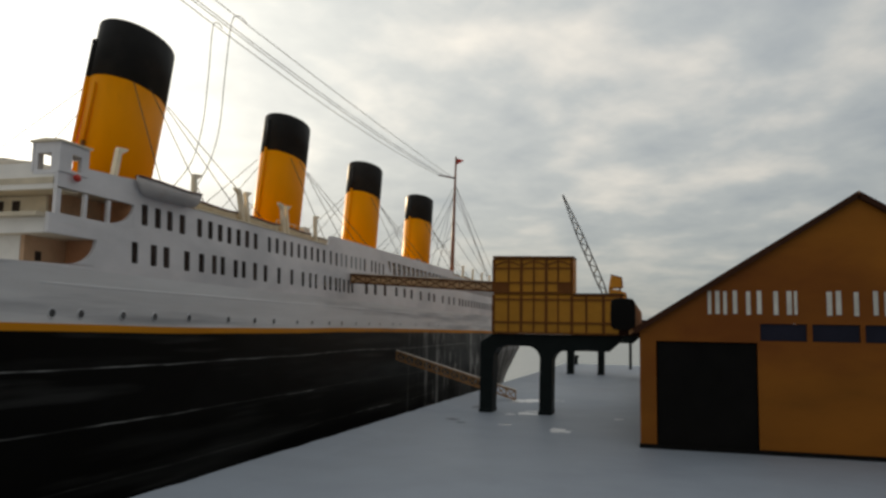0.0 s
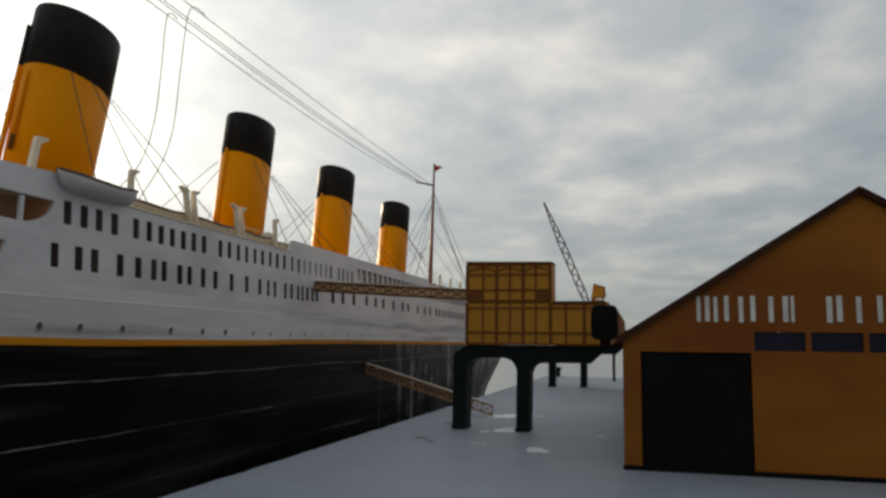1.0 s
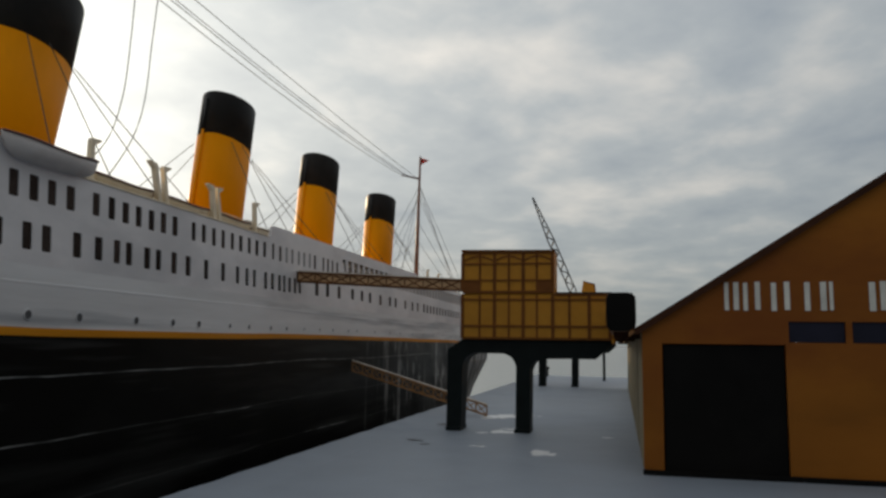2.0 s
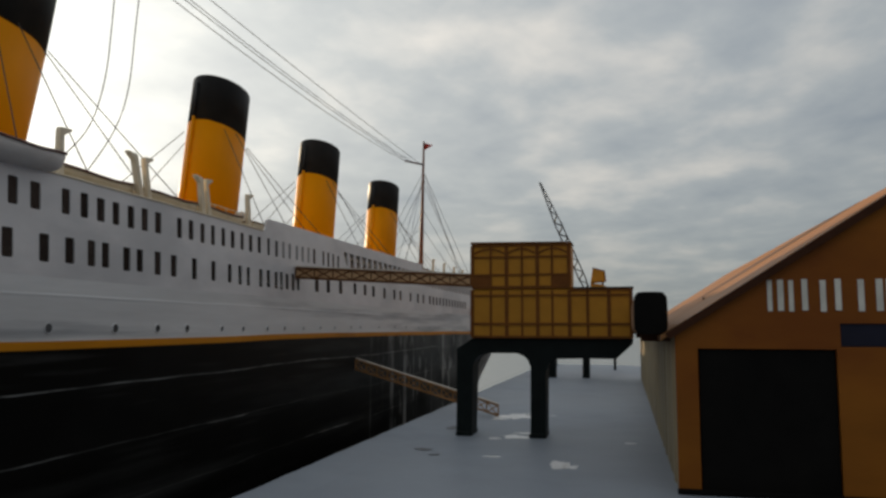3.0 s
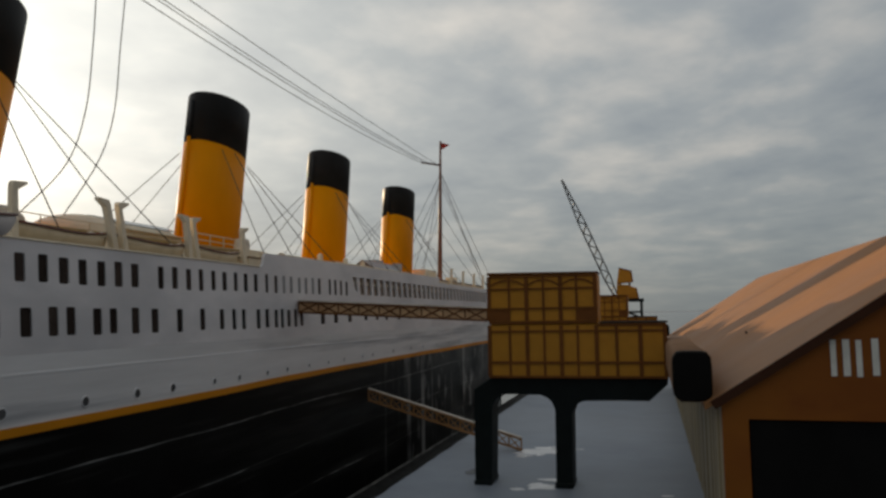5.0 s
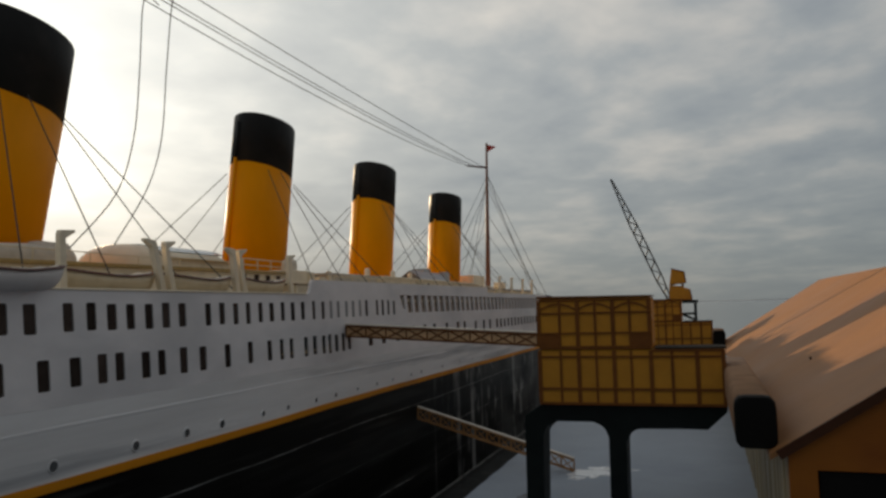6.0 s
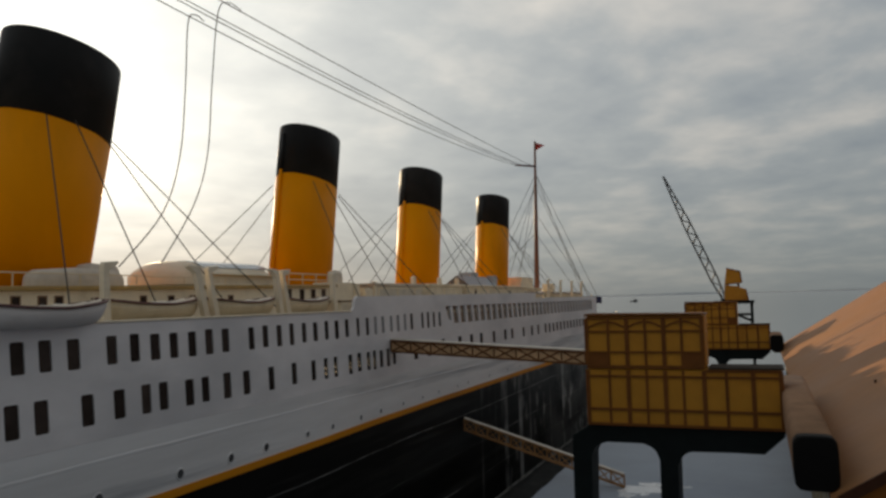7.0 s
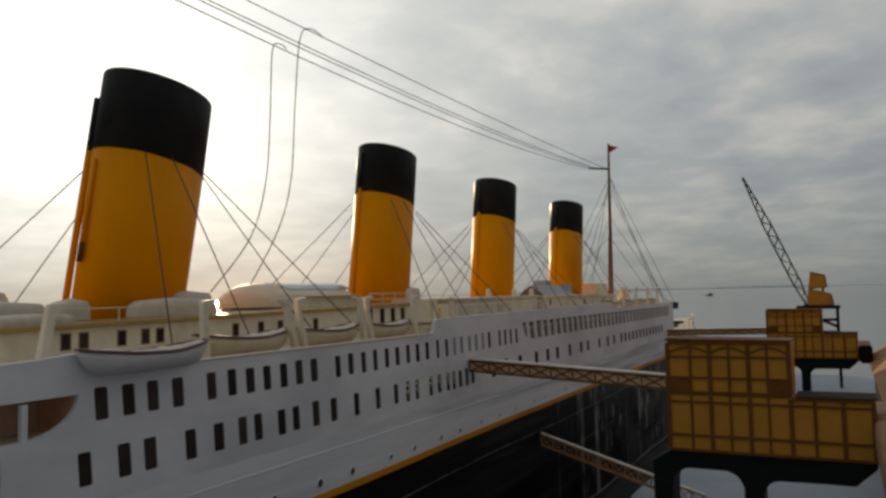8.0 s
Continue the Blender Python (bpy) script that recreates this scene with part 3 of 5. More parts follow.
bm = tube(bmesh.new(), ((0.1676, 1.114, 0.155), (0.1662, 1.114, 0.1615)), 0.0011, 8)
part("nail", bm, SHEDB, shed, "rusty nail head in the roof")
# upright bars where the painted sign stands
sign_bars = ((0.1850, 0.0036), (0.1925, 0.0044), (0.2005, 0.0036), (0.2100, 0.0042), (0.2230, 0.0042), (0.2335, 0.0044), (0.2495, 0.0044),
             (0.2620, 0.0048), (0.2690, 0.0030), (0.2995, 0.0050), (0.3080, 0.0050), (0.3245, 0.0044), (0.3420, 0.0044), (0.3520, 0.0044))
for k, (x, w) in enumerate(sign_bars):
    h = 0.0005 * math.sin(k * 2.7)
    part("sign_bar", boxbm(x, x + w, SY0 - 0.0008, SY0 - 0.0002, 0.1382 + h, 0.1625 + h, bevel=0.0002), SIGN, shed, "off-white painted upright bar of the sign")


# ---------------------------------------------------------------- quay cranes
def arc(cx, z, half, rise, w, y0, y1):
    """A flat bowed strip, as over a window bay."""
    up, lo = [], []
    for k in range(13):
        s = -1 + 2 * k / 12
        zz = z + rise * (1 - s * s)
        up.append((cx + half * s, zz + w / 2))
        lo.append((cx + half * s, zz - w / 2))
    return prism(bmesh.new(), up + lo[::-1], "y", y0, y1)


def build_crane():
    y0, y1 = 1.090, 1.135
    crane = thing("quay_crane", (-0.02, 1.11, 0), "ochre yellow crane house with brown framing on dark green legs", "crane", "cranes along the quay")
    lower = part("lower_house", boxbm(-0.105, 0.086, y0, y1, 0.1132, 0.1715, bevel=0.0012), CRANEY, crane)
    upper = part("upper_house", boxbm(-0.104, 0.016, y0 + 0.0002, y1, 0.1717, 0.2265, bevel=0.0025, seg=2), CRANEY, crane)
    part("roof_cap", prism(bmesh.new(), ((-0.1055, 0.2267), (0.0172, 0.2267), (0.0165, 0.2278), (-0.1045, 0.2294)), "y", y0 - 0.0015, y1 + 0.001), CRANEB, crane)
    part("lower_roof", boxbm(0.0175, 0.0875, y0 - 0.001, y1 + 0.001, 0.1717, 0.1735, bevel=0.0005), CRANEROOF, crane)
    f0, f1 = y0 - 0.0012, y0 - 0.0001
    def strip(x0, x1, z0, z1, on):
        part("batten", boxbm(x0, x1, f0 if (x1 - x0) < (z1 - z0) else f0 - 0.0004, f1, z0, z1), CRANEB, on)
    thick, thin = 0.0042, 0.0024
    for x, w in ((-0.1033, thick), (-0.0805, thin), (-0.0612, thick), (-0.0425, thin), (-0.0240, thick), (-0.0065, thin), (0.0135, thick)):
        strip(x - w / 2, x + w / 2, 0.1755, 0.2245, upper)
        strip(x - w / 2, x + w / 2, 0.1150, 0.1705, lower)
    for x, w in ((0.0345, thin + 0.0006), (0.0590, thick), (0.0842, thick)):
        strip(x - w / 2, x + w / 2, 0.1150, 0.1705, lower)
    for z, w in ((0.2105, 0.0018), (0.1890, 0.0018), (0.1738, 0.0032), (0.2243, 0.0020)):
        strip(-0.1035, 0.0145, z - w / 2, z + w / 2, upper)
    for z, w in ((0.1640, 0.0020), (0.1300, 0.0026), (0.1146, 0.0026)):
        strip(-0.1045, 0.0855, z - w / 2, z + w / 2, lower)
    strip(0.0150, 0.0855, 0.1690, 0.1712, lower)
    for cx, half in ((-0.0822, 0.0192), (-0.0426, 0.0170), (-0.0052, 0.0170)):
        part("arch", arc(cx, 0.2145, half, 0.0058, 0.0018, f0 - 0.0002, f1), CRANEB, upper)
    for x0, x1 in ((-0.1015, -0.0818), (-0.0052, 0.0117)):
        part("panel", boxbm(x0, x1, f0 + 0.0004, f1, 0.1757, 0.1880), CRANEB, upper, "red-brown panel")
    # portal: beam with bowed haunches and two legs, cut from one plate
    def haunch(cx, cz, r, a0, a1):
        return [(cx + r * math.cos(radians(a0 + (a1 - a0) * k / 6)), cz + r * math.sin(radians(a0 + (a1 - a0) * k / 6))) for k in range(7)]
    outline = [(-0.1240, QZ), (-0.1055, QZ), (-0.1035, 0.075)] + haunch(-0.0875, 0.079, 0.016, 180, 90) + haunch(-0.0495, 0.079, 0.016, 90, 0) + \
              [(-0.0345, QZ), (-0.0165, QZ), (-0.0155, 0.070)] + haunch(0.0005, 0.074, 0.016, 180, 95) + \
              [(0.066, 0.0895), (0.085, 0.107), (0.086, 0.1130), (-0.104, 0.1130), (-0.1235, 0.100)]
    part("portal", prism(bmesh.new(), outline, "y", y0 + 0.004, y1 - 0.004, bevel=0.001), CRANEG, crane, "dark green-black portal with two legs")
    for x in (-0.1148, -0.0260):
        part("foot", boxbm(x - 0.0098, x + 0.0098, y0 + 0.002, y1 - 0.001, QZ, 0.0015, bevel=0.001), CRANEG, crane)
    return crane


crane = build_crane()
copy_thing(crane, Matrix.Translation(crane.location + Vector((0, 1.15, 0))))


def truss(name, a, b, high, deep, label, n, panel, paint, thin=0.0016):
    """A gangway from a to b: two lattice sides with top and bottom rails, and a walkway of boards."""
    a, b = Vector(a), Vector(b)
    g = thing(name, ((a + b) / 2), label, "gangway", "gangways to the ship")
    d = (b - a)
    up = Vector((0, 0, high))
    across = Vector((0, deep / 2, 0))
    for s in (-1, 1):
        off = across * s
        for z, w in ((0, 0.0020), (high, 0.0024)):
            bm = bar(bmesh.new(), a + off + Vector((0, 0, z)), b + off + Vector((0, 0, z)), 0.0016, w)
            part("rail", bm, paint, g)
        for k in range(n + 1):
            p, q = a + d * (k / n), a + d * ((k + 1) / n)
            part("upright", bar(bmesh.new(), p + off, p + off + up, 0.0012, thin), paint, g)
            if k < n and (panel or s < 0):
                part("brace", bar(bmesh.new(), p + off, q + off + up, 0.0010, thin), paint, g)
                part("brace", bar(bmesh.new(), q + off * 0.97, p + off * 0.97 + up, 0.0010, thin), paint, g)
        if panel:
            # painted board behind the lattice
            bm = bmesh.new()
            o = across * s * 0.86
            f = bm.faces.new([bm.verts.new(v) for v in (a + o, b + o, b + o + up, a + o + up)])
            e = bmesh.ops.extrude_face_region(bm, geom=[f])
            bmesh.ops.translate(bm, verts=[v for v in e["geom"] if isinstance(v, bmesh.types.BMVert)], vec=(0, -0.0009 * s, 0))
            part("side_panel", bm, TRUSS, g, "tan side panel behind the lattice")
    t = Vector((0, 0, high + 0.0020))
    part("walkway", bar(bmesh.new(), a + t, b + t, deep + 0.0018, 0.0013), PLANKTOP, g, "pale wooden walkway")
    return g


truss("gangway", (-0.3355, 1.096, 0.1892), (-0.1055, 1.096, 0.1762), 0.0125, 0.013, "tan lattice gangway between the crane house and the ship", 9, True, TRUSSD)
truss("gangway", (-0.3355, 2.246, 0.1660), (-0.1055, 2.246, 0.1700), 0.0125, 0.013, "tan lattice gangway between the far crane house and the ship", 9, True, TRUSSD)
truss("gangway", (-0.334, 1.318, 0.0608), (-0.108, 1.310, -0.0030), 0.0150, 0.0045, "brown open lattice gangway sloping from the black hull to the quay", 13, False, TRUSSTAN, 0.0013)


# rounded tanks that lie against the warehouse eaves, with black ends
def tank(y0, y1, label):
    t = thing("eave_tank", (0.098, (y0 + y1) / 2, 0.12), label, "tank", "tanks along the eaves")
    def ring(y, s):
        out = []
        for k in range(28):
            a = 2 * math.pi * k / 28
            c, n = math.cos(a), math.sin(a)
            r = 1 / (abs(c) ** 6 + abs(n) ** 6) ** (1 / 6)
            out.append((0.0972 + 0.0132 * s * r * c, y, 0.1372 + 0.0172 * s * r * n))
        return out
    bm = bmesh.new()
    rings = [[bm.verts.new(p) for p in ring(y, s)] for y, s in ((y0 + 0.012, 1.0), (y1 - 0.01, 1.0), (y1 - 0.003, 0.92), (y1, 0.75))]
    for a, b in zip(rings, rings[1:]):
        for k in range(28):
            bm.faces.new((a[k], a[(k + 1) % 28], b[(k + 1) % 28], b[k]))
    bm.faces.new(rings[-1])
    bm.faces.new(rings[0][::-1])
    part("barrel", bm, TANKTAN, t, "salmon painted rounded barrel", smooth=True)
    bm = bmesh.new()
    rings = [[bm.verts.new(p) for p in ring(y, s)] for y, s in ((y0, 0.96), (y0 + 0.0015, 1.015), (y0 + 0.0119, 1.015))]
    for a, b in zip(rings, rings[1:]):
        for k in range(28):
            bm.faces.new((a[k], a[(k + 1) % 28], b[(k + 1) % 28], b[k]))
    bm.faces.new(rings[0][::-1])
    bm.faces.new(rings[-1])
    part("end_cap", bm, SHEDBLACK, t, "flat black end cap")
    part("bracket", boxbm(0.090, 0.1175, y0 + 0.05, y0 + 0.06, 0.1135, 0.1215), SHEDB, t)
    part("bracket", boxbm(0.090, 0.1175, y1 - 0.06, y1 - 0.05, 0.1135, 0.1215), SHEDB, t)
    return t


tank(0.826, 1.230, "salmon rounded tank with a black end under the eaves")
tank(2.08, 2.26, "salmon rounded tank with a black end under the eaves")


# jib crane behind: dark tower, yellow cab, lattice jib
def jib_crane():
    y = 2.70
    c = thing("jib_crane", (0.0, y, 0), "tall jib crane with a yellow cab on a dark steel tower", "crane")
    for x in (-0.052, 0.044):
        for dy in (-0.02, 0.02):
            part("leg", boxbm(x - 0.004, x + 0.004, y + dy - 0.004, y + dy + 0.004, QZ, 0.2165), CRANEG, c)
    for dy in (-0.02, 0.02):
        for (x0, z0), (x1, z1) in (((-0.052, 0.21), (0.044, 0.165)), ((-0.052, 0.185), (0.044, 0.185)), ((-0.052, 0.150), (0.044, 0.150)), ((-0.052, 0.11), (0.044, 0.14))):
            part("brace", bar(bmesh.new(), (x0, y + dy, z0), (x1, y + dy, z1), 0.004, 0.006), CRANEG, c)
    part("platform", boxbm(-0.060, 0.052, y - 0.028, y + 0.028, 0.2167, 0.2260, bevel=0.001), CRANEG, c)
    part("cab", prism(bmesh.new(), ((-0.030, 0.2262), (0.036, 0.2262), (0.030, 0.2590), (0.004, 0.2690), (-0.028, 0.2720)), "y", y - 0.022, y + 0.022, bevel=0.001), CRANEY, c)
    part("cab_roof", prism(bmesh.new(), ((-0.028, 0.2735), (0.020, 0.2780), (0.0165, 0.3110), (-0.0205, 0.3220)), "y", y - 0.020, y + 0.020, bevel=0.001), CRANEY, c)
    for x in (-0.02, 0.01):
        part("cab_post", boxbm(x - 0.003, x + 0.003, y - 0.01, y + 0.01, 0.2650, 0.2800), CRANEB, c)
    part("roof_edge", bar(bmesh.new(), (-0.0215, y - 0.0205, 0.3225), (0.0175, y - 0.0205, 0.3118), 0.003, 0.0025), CRANEB, c)
    for p, q in (((0.0365, 0.2265), (0.0305, 0.2592)), ((0.0205, 0.2782), (0.0170, 0.3108)), ((-0.0275, 0.2735), (0.0200, 0.2780)), ((-0.030, 0.2270), (0.036, 0.2270))):
        part("cab_trim", bar(bmesh.new(), (p[0], y - 0.0225, p[1]), (q[0], y - 0.0225, q[1]), 0.003, 0.0025), CRANEB, c)
    # lattice jib: four chords that close towards the tip
    a, b = Vector((-0.0300, y - 0.014, 0.230)), Vector((-0.1900, y - 0.006, 0.613))
    axis = (b - a).normalized()
    u = axis.cross(Vector((0, 1, 0))).normalized()
    v = Vector((0, 1, 0))
    def corner(t, s, w):
        k = 0.0045 + 0.0060 * min(1.0, t / 0.16) if t < 0.62 else 0.0105 - 0.0092 * (t - 0.62) / 0.38
        return a + (b - a) * t + u * s * k + v * w * k
    jib = part("jib", boxbm(-0.040, -0.028, y - 0.022, y - 0.006, 0.2262, 0.2330), STEELGREY, c)
    for s, w in ((-1, -1), (1, -1), (1, 1), (-1, 1)):
        bm = bmesh.new()
        tube(bm, [corner(t, s, w) for t in (0, 0.16, 0.4, 0.62, 0.8, 1.0)], 0.0021, 6)
        part("chord", bm, STEELGREY, jib)
    n = 20
    for k in range(n):
        t0, t1 = k / n, (k + 1) / n
        for w in (-1, 1):
            sg = 1 if k % 2 else -1
            part("lattice", tube(bmesh.new(), (corner(t0, sg, w), corner(t1, -sg, w)), 0.0013, 5), STEELGREY, jib)
        for s in (-1, 1):
            sg = 1 if k % 2 else -1
            part("lattice", tube(bmesh.new(), (corner(t0, s, sg), corner(t1, s, -sg)), 0.0010, 5), STEELGREY, jib)
    return c


jib_crane()

# ---------------------------------------------------------------- the ship
XC, HALF, XS = -0.530, 0.193, -0.337
ship = thing("model_ship", (XC, 1.6, -0.13), "large model steamship with black and white hull and four yellow funnels", "ship")


def beam(y):
    if y < 0.44:
        return max(0.002, HALF * (1 - ((0.44 - y) / 0.86) ** 1.5))
    if y > 2.45:
        return max(0.008, HALF * (1 - min(1.0, (y - 2.45) / 1.15) ** 1.6))
    return HALF


def tuck(y, z):
    """How far the run of the hull draws in below, towards the stern."""
    u = max(0.0, min(1.0, (y - 2.15) / 0.6))
    return 0.070 * u * max(0.0, min(1.0, (0.06 - z) / 0.14))


def keel(y):
    return -0.20 if y < 3.05 else -0.20 + 0.26 * ((y - 3.05) / 0.55) ** 1.15


def sheer(y):
    """How far the painted stripe rises, in the bow and from amidships on."""
    u = max(0.0, min(1.0, (y - 0.72) / 0.50))
    v = max(0.0, min(1.0, (0.62 - y) / 0.25))
    return 0.0038 * u * u * (3 - 2 * u) + 0.0016 * v + 0.0007 * noise.noise((3.3, y * 7.0, 0.0))


STATIONS = [-0.42 + 0.86 * k / 18 for k in range(19)] + [0.44 + 1.88 * k / 64 for k in range(1, 65)] + [2.32 + 1.28 * k / 24 for k in range(1, 25)]


def strake(z0, z1, proud, name, mat, label, levels=3, rise=(0, 0)):
    bm = bmesh.new()
    rows = []
    for y in STATIONS:
        w = beam(y) + proud
        lo = max(z0, keel(y)) + rise[0] * sheer(y)
        hi = max(z1 + rise[1] * sheer(y), lo + 0.001)
        zs = [lo + (hi - lo) * k / levels for k in range(levels + 1)]
        left = [bm.verts.new((XC - max(0.004, w - tuck(y, z)), y, z)) for z in zs]
        right = [bm.verts.new((XC + max(0.004, w - tuck(y, z)), y, z)) for z in zs]
        rows.append(left[::-1] + right)
    n = len(rows[0])
    for a, b in zip(rows, rows[1:]):
        for k in range(n - 1):
            bm.faces.new((a[k], a[k + 1], b[k + 1], b[k]))
        bm.faces.new((a[n - 1], a[0], b[0], b[n - 1]))
    bm.faces.new(rows[0])
    bm.faces.new(rows[-1][::-1])
    return part(name, bm, mat, ship, label)


hull = strake(-0.20, 0.1075, 0.0, "hull", BLACKHULL, "glossy black hull with pale worn plate seams", 6, (0, 1))
strake(0.1076, 0.1138, 0.0008, "stripe", STRIPE, "golden yellow stripe along the hull", 1, (1, 1))
white = strake(0.1139, 0.1610, 0.0, "upper_hull", WHITE, "white upper hull with brushed grey streaks", 3, (1, 0))

# the lap of the upper plates: a thin uneven ledge along the white hull
bm = bmesh.new()
rows = []
for k in range(97):
    y = 0.46 + 1.86 * k / 96
    z = 0.1490 + 0.0016 * noise.noise((1.7, y * 2.2, 0.0)) + 0.0006 * noise.noise((4.1, y * 11.0, 0.0))
    out = 0.00022 + 0.0003 * noise.noise((8.2, y * 6.0, 0.0))
    rows.append([bm.verts.new(p) for p in ((XS - 0.001, y, z + 0.0010), (XS + out, y, z), (XS + out * 0.7, y, z - 0.0016), (XS - 0.001, y, z - 0.0085))])
for a, b in zip(rows, rows[1:]):
    for k in range(4):
        bm.faces.new((a[k], a[(k + 1) % 4], b[(k + 1) % 4], b[k]))
bm.faces.new(rows[0])
bm.faces.new(rows[-1][::-1])
part("plate_lap", bm, WHITE, white, smooth=True)

# portholes: ring and dark glass
bm = bmesh.new()
for k in range(16):
    a0, a1 = 2 * math.pi * k / 16, 2 * math.pi * (k + 1) / 16
    for (r0, x0), (r1, x1) in (((0.0052, 0.0), (0.0050, 0.0007)), ((0.0050, 0.0007), (0.0041, 0.0008)), ((0.0041, 0.0008), (0.0037, 0.0002))):
        bm.faces.new([bm.verts.new((x, r * math.cos(a), r * math.sin(a))) for x, r, a in ((x0, r0, a0), (x0, r0, a1), (x1, r1, a1), (x1, r1, a0))])
bmesh.ops.remove_doubles(bm, verts=bm.verts[:], dist=1e-6)
RING = finish(bm, "porthole_ring", WHITE, True)
bm = bmesh.new()
tube(bm, ((-0.001, 0, 0), (0.0003, 0, 0)), 0.0040, 14)
PANE = finish(bm, "porthole_glass", GREYGLASS)
for y in (0.475, 0.507, 0.560, 0.606, 0.662, 0.738, 0.797, 0.845, 0.911, 0.957, 1.016, 1.063, 1.121, 1.179, 1.232, 1.301, 1.343, 1.439, 1.533, 1.606, 1.70, 1.79, 1.88, 1.98, 2.08, 2.18):
    z = 0.1232 + 0.004 * max(0.0, min(1.0, (y - 1.0) / 0.5))
    s = 0.92 if y < 0.9 else 0.72 if y < 1.1 else 0.55
    r = piece("porthole", RING, white, (XS, y, z), (1, s, s))
    g = piece("glass", PANE, None, (XS, y, z), (1, s, s))
    g.parent = r
    g.location, g.scale = (0, 0, 0), (1, 1, 1)

# side of the superstructure with all its windows cut through
UP = [0.582, 0.602, 0.621, 0.642, 0.673, 0.6935, 0.713, 0.732, 0.752, 0.7715, 0.7915, 0.826, 0.846, 0.867, 0.887, 0.908, 0.928, 0.949, 0.969, 0.990,
      1.014, 1.0355, 1.152, 1.185, 1.2035, 1.2225, 1.2425]
UPGREY = [1.0545, 1.073, 1.0945, 1.113, 1.1325]
LOW = [0.571, 0.599, 0.619, 0.6535, 0.680, 0.7045, 0.7215, 0.749, 0.767, 0.7935, 0.819, 0.8545, 0.8905, 0.924, 0.947, 0.966, 0.9965, 1.016, 1.037, 1.0515,
       1.068, 1.0855, 1.1015, 1.163, 1.205, 1.254, 1.3165, 1.3645, 1.408, 1.469, 1.529, 1.568, 1.638, 1.694, 1.738]
LOWFAR = [1.793 + 0.0318 * k for k in range(13)]
rng = random.Random(11)
# hand-cut openings, no two quite alike: middle, width, foot, head
def opening(y, w, z0, z1):
    return (y, w + rng.uniform(-0.0006, 0.0006), z0 + rng.uniform(-0.0006, 0.0006), z1 + rng.uniform(-0.0006, 0.0006))
upper = []
for y in sorted(UP + UPGREY):
    rise = 0.0032 * max(0.0, min(1.0, (y - 0.85) / 0.33))
    upper.append(opening(y, 0.0098 if y < 0.80 else 0.0082 if y < 1.0 else 0.0074, 0.2096 + rise, 0.2292 + rise))
lower = []
for y in LOW + LOWFAR:
    rise = 0.0055 * max(0.0, min(1.0, (y - 1.08) / 0.25))
    lower.append(opening(y, 0.0098 if y < 0.82 else 0.0088 if y < 1.12 else 0.0132 if y < 1.78 else 0.0150, 0.1722 + rise, 0.1928 + rise * 0.5))
LEAN = 0.075  # the openings lean a little aft towards their foot


def window_loop(y, w, z0, z1, r=0.0014):
    """The rounded, leaning outline of one opening, as (y, z), from its low fore corner round."""
    zc, out = (z0 + z1) / 2, []
    for cy, cz, a in ((y - w / 2 + r, z0 + r, 180), (y + w / 2 - r, z0 + r, 270), (y + w / 2 - r, z1 - r, 0), (y - w / 2 + r, z1 - r, 90)):
        for k in range(3):
            b = radians(a + 45 * k)
            py, pz = cy + r * math.cos(b), cz + r * math.sin(b)
            out.append((py + LEAN * (zc - pz), pz))
    return out


def pierced_wall(bm, x, depth, y0, y1, z0, z1, rows):
    """A wall in the plane x, from y0 to y1, pierced by a row of rounded openings in order along it."""
    cuts = [y0] + [(a[0] + b[0]) / 2 for a, b in zip(rows, rows[1:])] + [y1]
    for row, ya, yb in zip(rows, cuts, cuts[1:]):
        ring = window_loop(*row)
        sides = []
        for xx in (x, x - depth):
            c = [bm.verts.new((xx, py, pz)) for py, pz in ((ya, z0), (yb, z0), (yb, z1), (ya, z1))]
            v = [bm.verts.new((xx, py, pz)) for py, pz in ring]
            for k in range(4):
                j = (k + 1) % 4
                face = [c[k], c[j], v[3 * j + 1], v[3 * j], v[3 * k + 2], v[3 * k + 1]]
                bm.faces.new(face if xx == x else face[::-1])
            sides.append(v)
        for k in range(12):
            j = (k + 1) % 12
            bm.faces.new((sides[0][k], sides[0][j], sides[1][j], sides[1][k]))
    return bm


def pane_mesh(w, h, mat):
    """A pane 2.6 mm thick behind an opening of that width and height."""
    bm = bmesh.new()
    ring = window_loop(0, w, -h / 2, h / 2)
    rings = [[bm.verts.new((xx, py, pz)) for py, pz in ring] for xx in (-0.0010, -0.0034)]
    bm.faces.new(rings[0])
    bm.faces.new(rings[1][::-1])
    for k in range(12):
        bm.faces.new((rings[0][k], rings[1][k], rings[1][(k + 1) % 12], rings[0][(k + 1) % 12]))
    return finish(bm, "window_pane", mat)


PROM = (1.2650, 2.262, 0.2150, 0.2398)
FORE_UP = (0.4708, 0.566, 0.2052, 0.2270)
ZB, ZA = 0.2382, 0.2425  # head of the side wall, fore and aft of the promenade's end
ZT = max(h[3] for h in lower) + 0.0010
side = bmesh.new()
side_wall(side, XS, 0.0035, 0.4705, 0.5705, 0.2046, ZB, [FORE_UP])
pierced_wall(side, XS, 0.0035, 0.5705, 1.2525, 0.2046, ZB, upper)
side_wall(side, XS, 0.0035, 1.2525, 2.320, 0.2046, ZA, [PROM])
bmesh.ops.remove_doubles(side, verts=side.verts[:], dist=1e-6)
superside = part("side_wall", side, WHITE_UP, ship, "white painted side with two rows of tall dark windows")
side = bmesh.new()
pierced_wall(side, XS, 0.0016, 0.5199, 2.320, 0.1611, ZT, lower)
bmesh.ops.remove_doubles(side, verts=side.verts[:], dist=1e-6)
part("side_wall", side, WHITE_UP, ship, "white painted side with a row of tall dark windows")
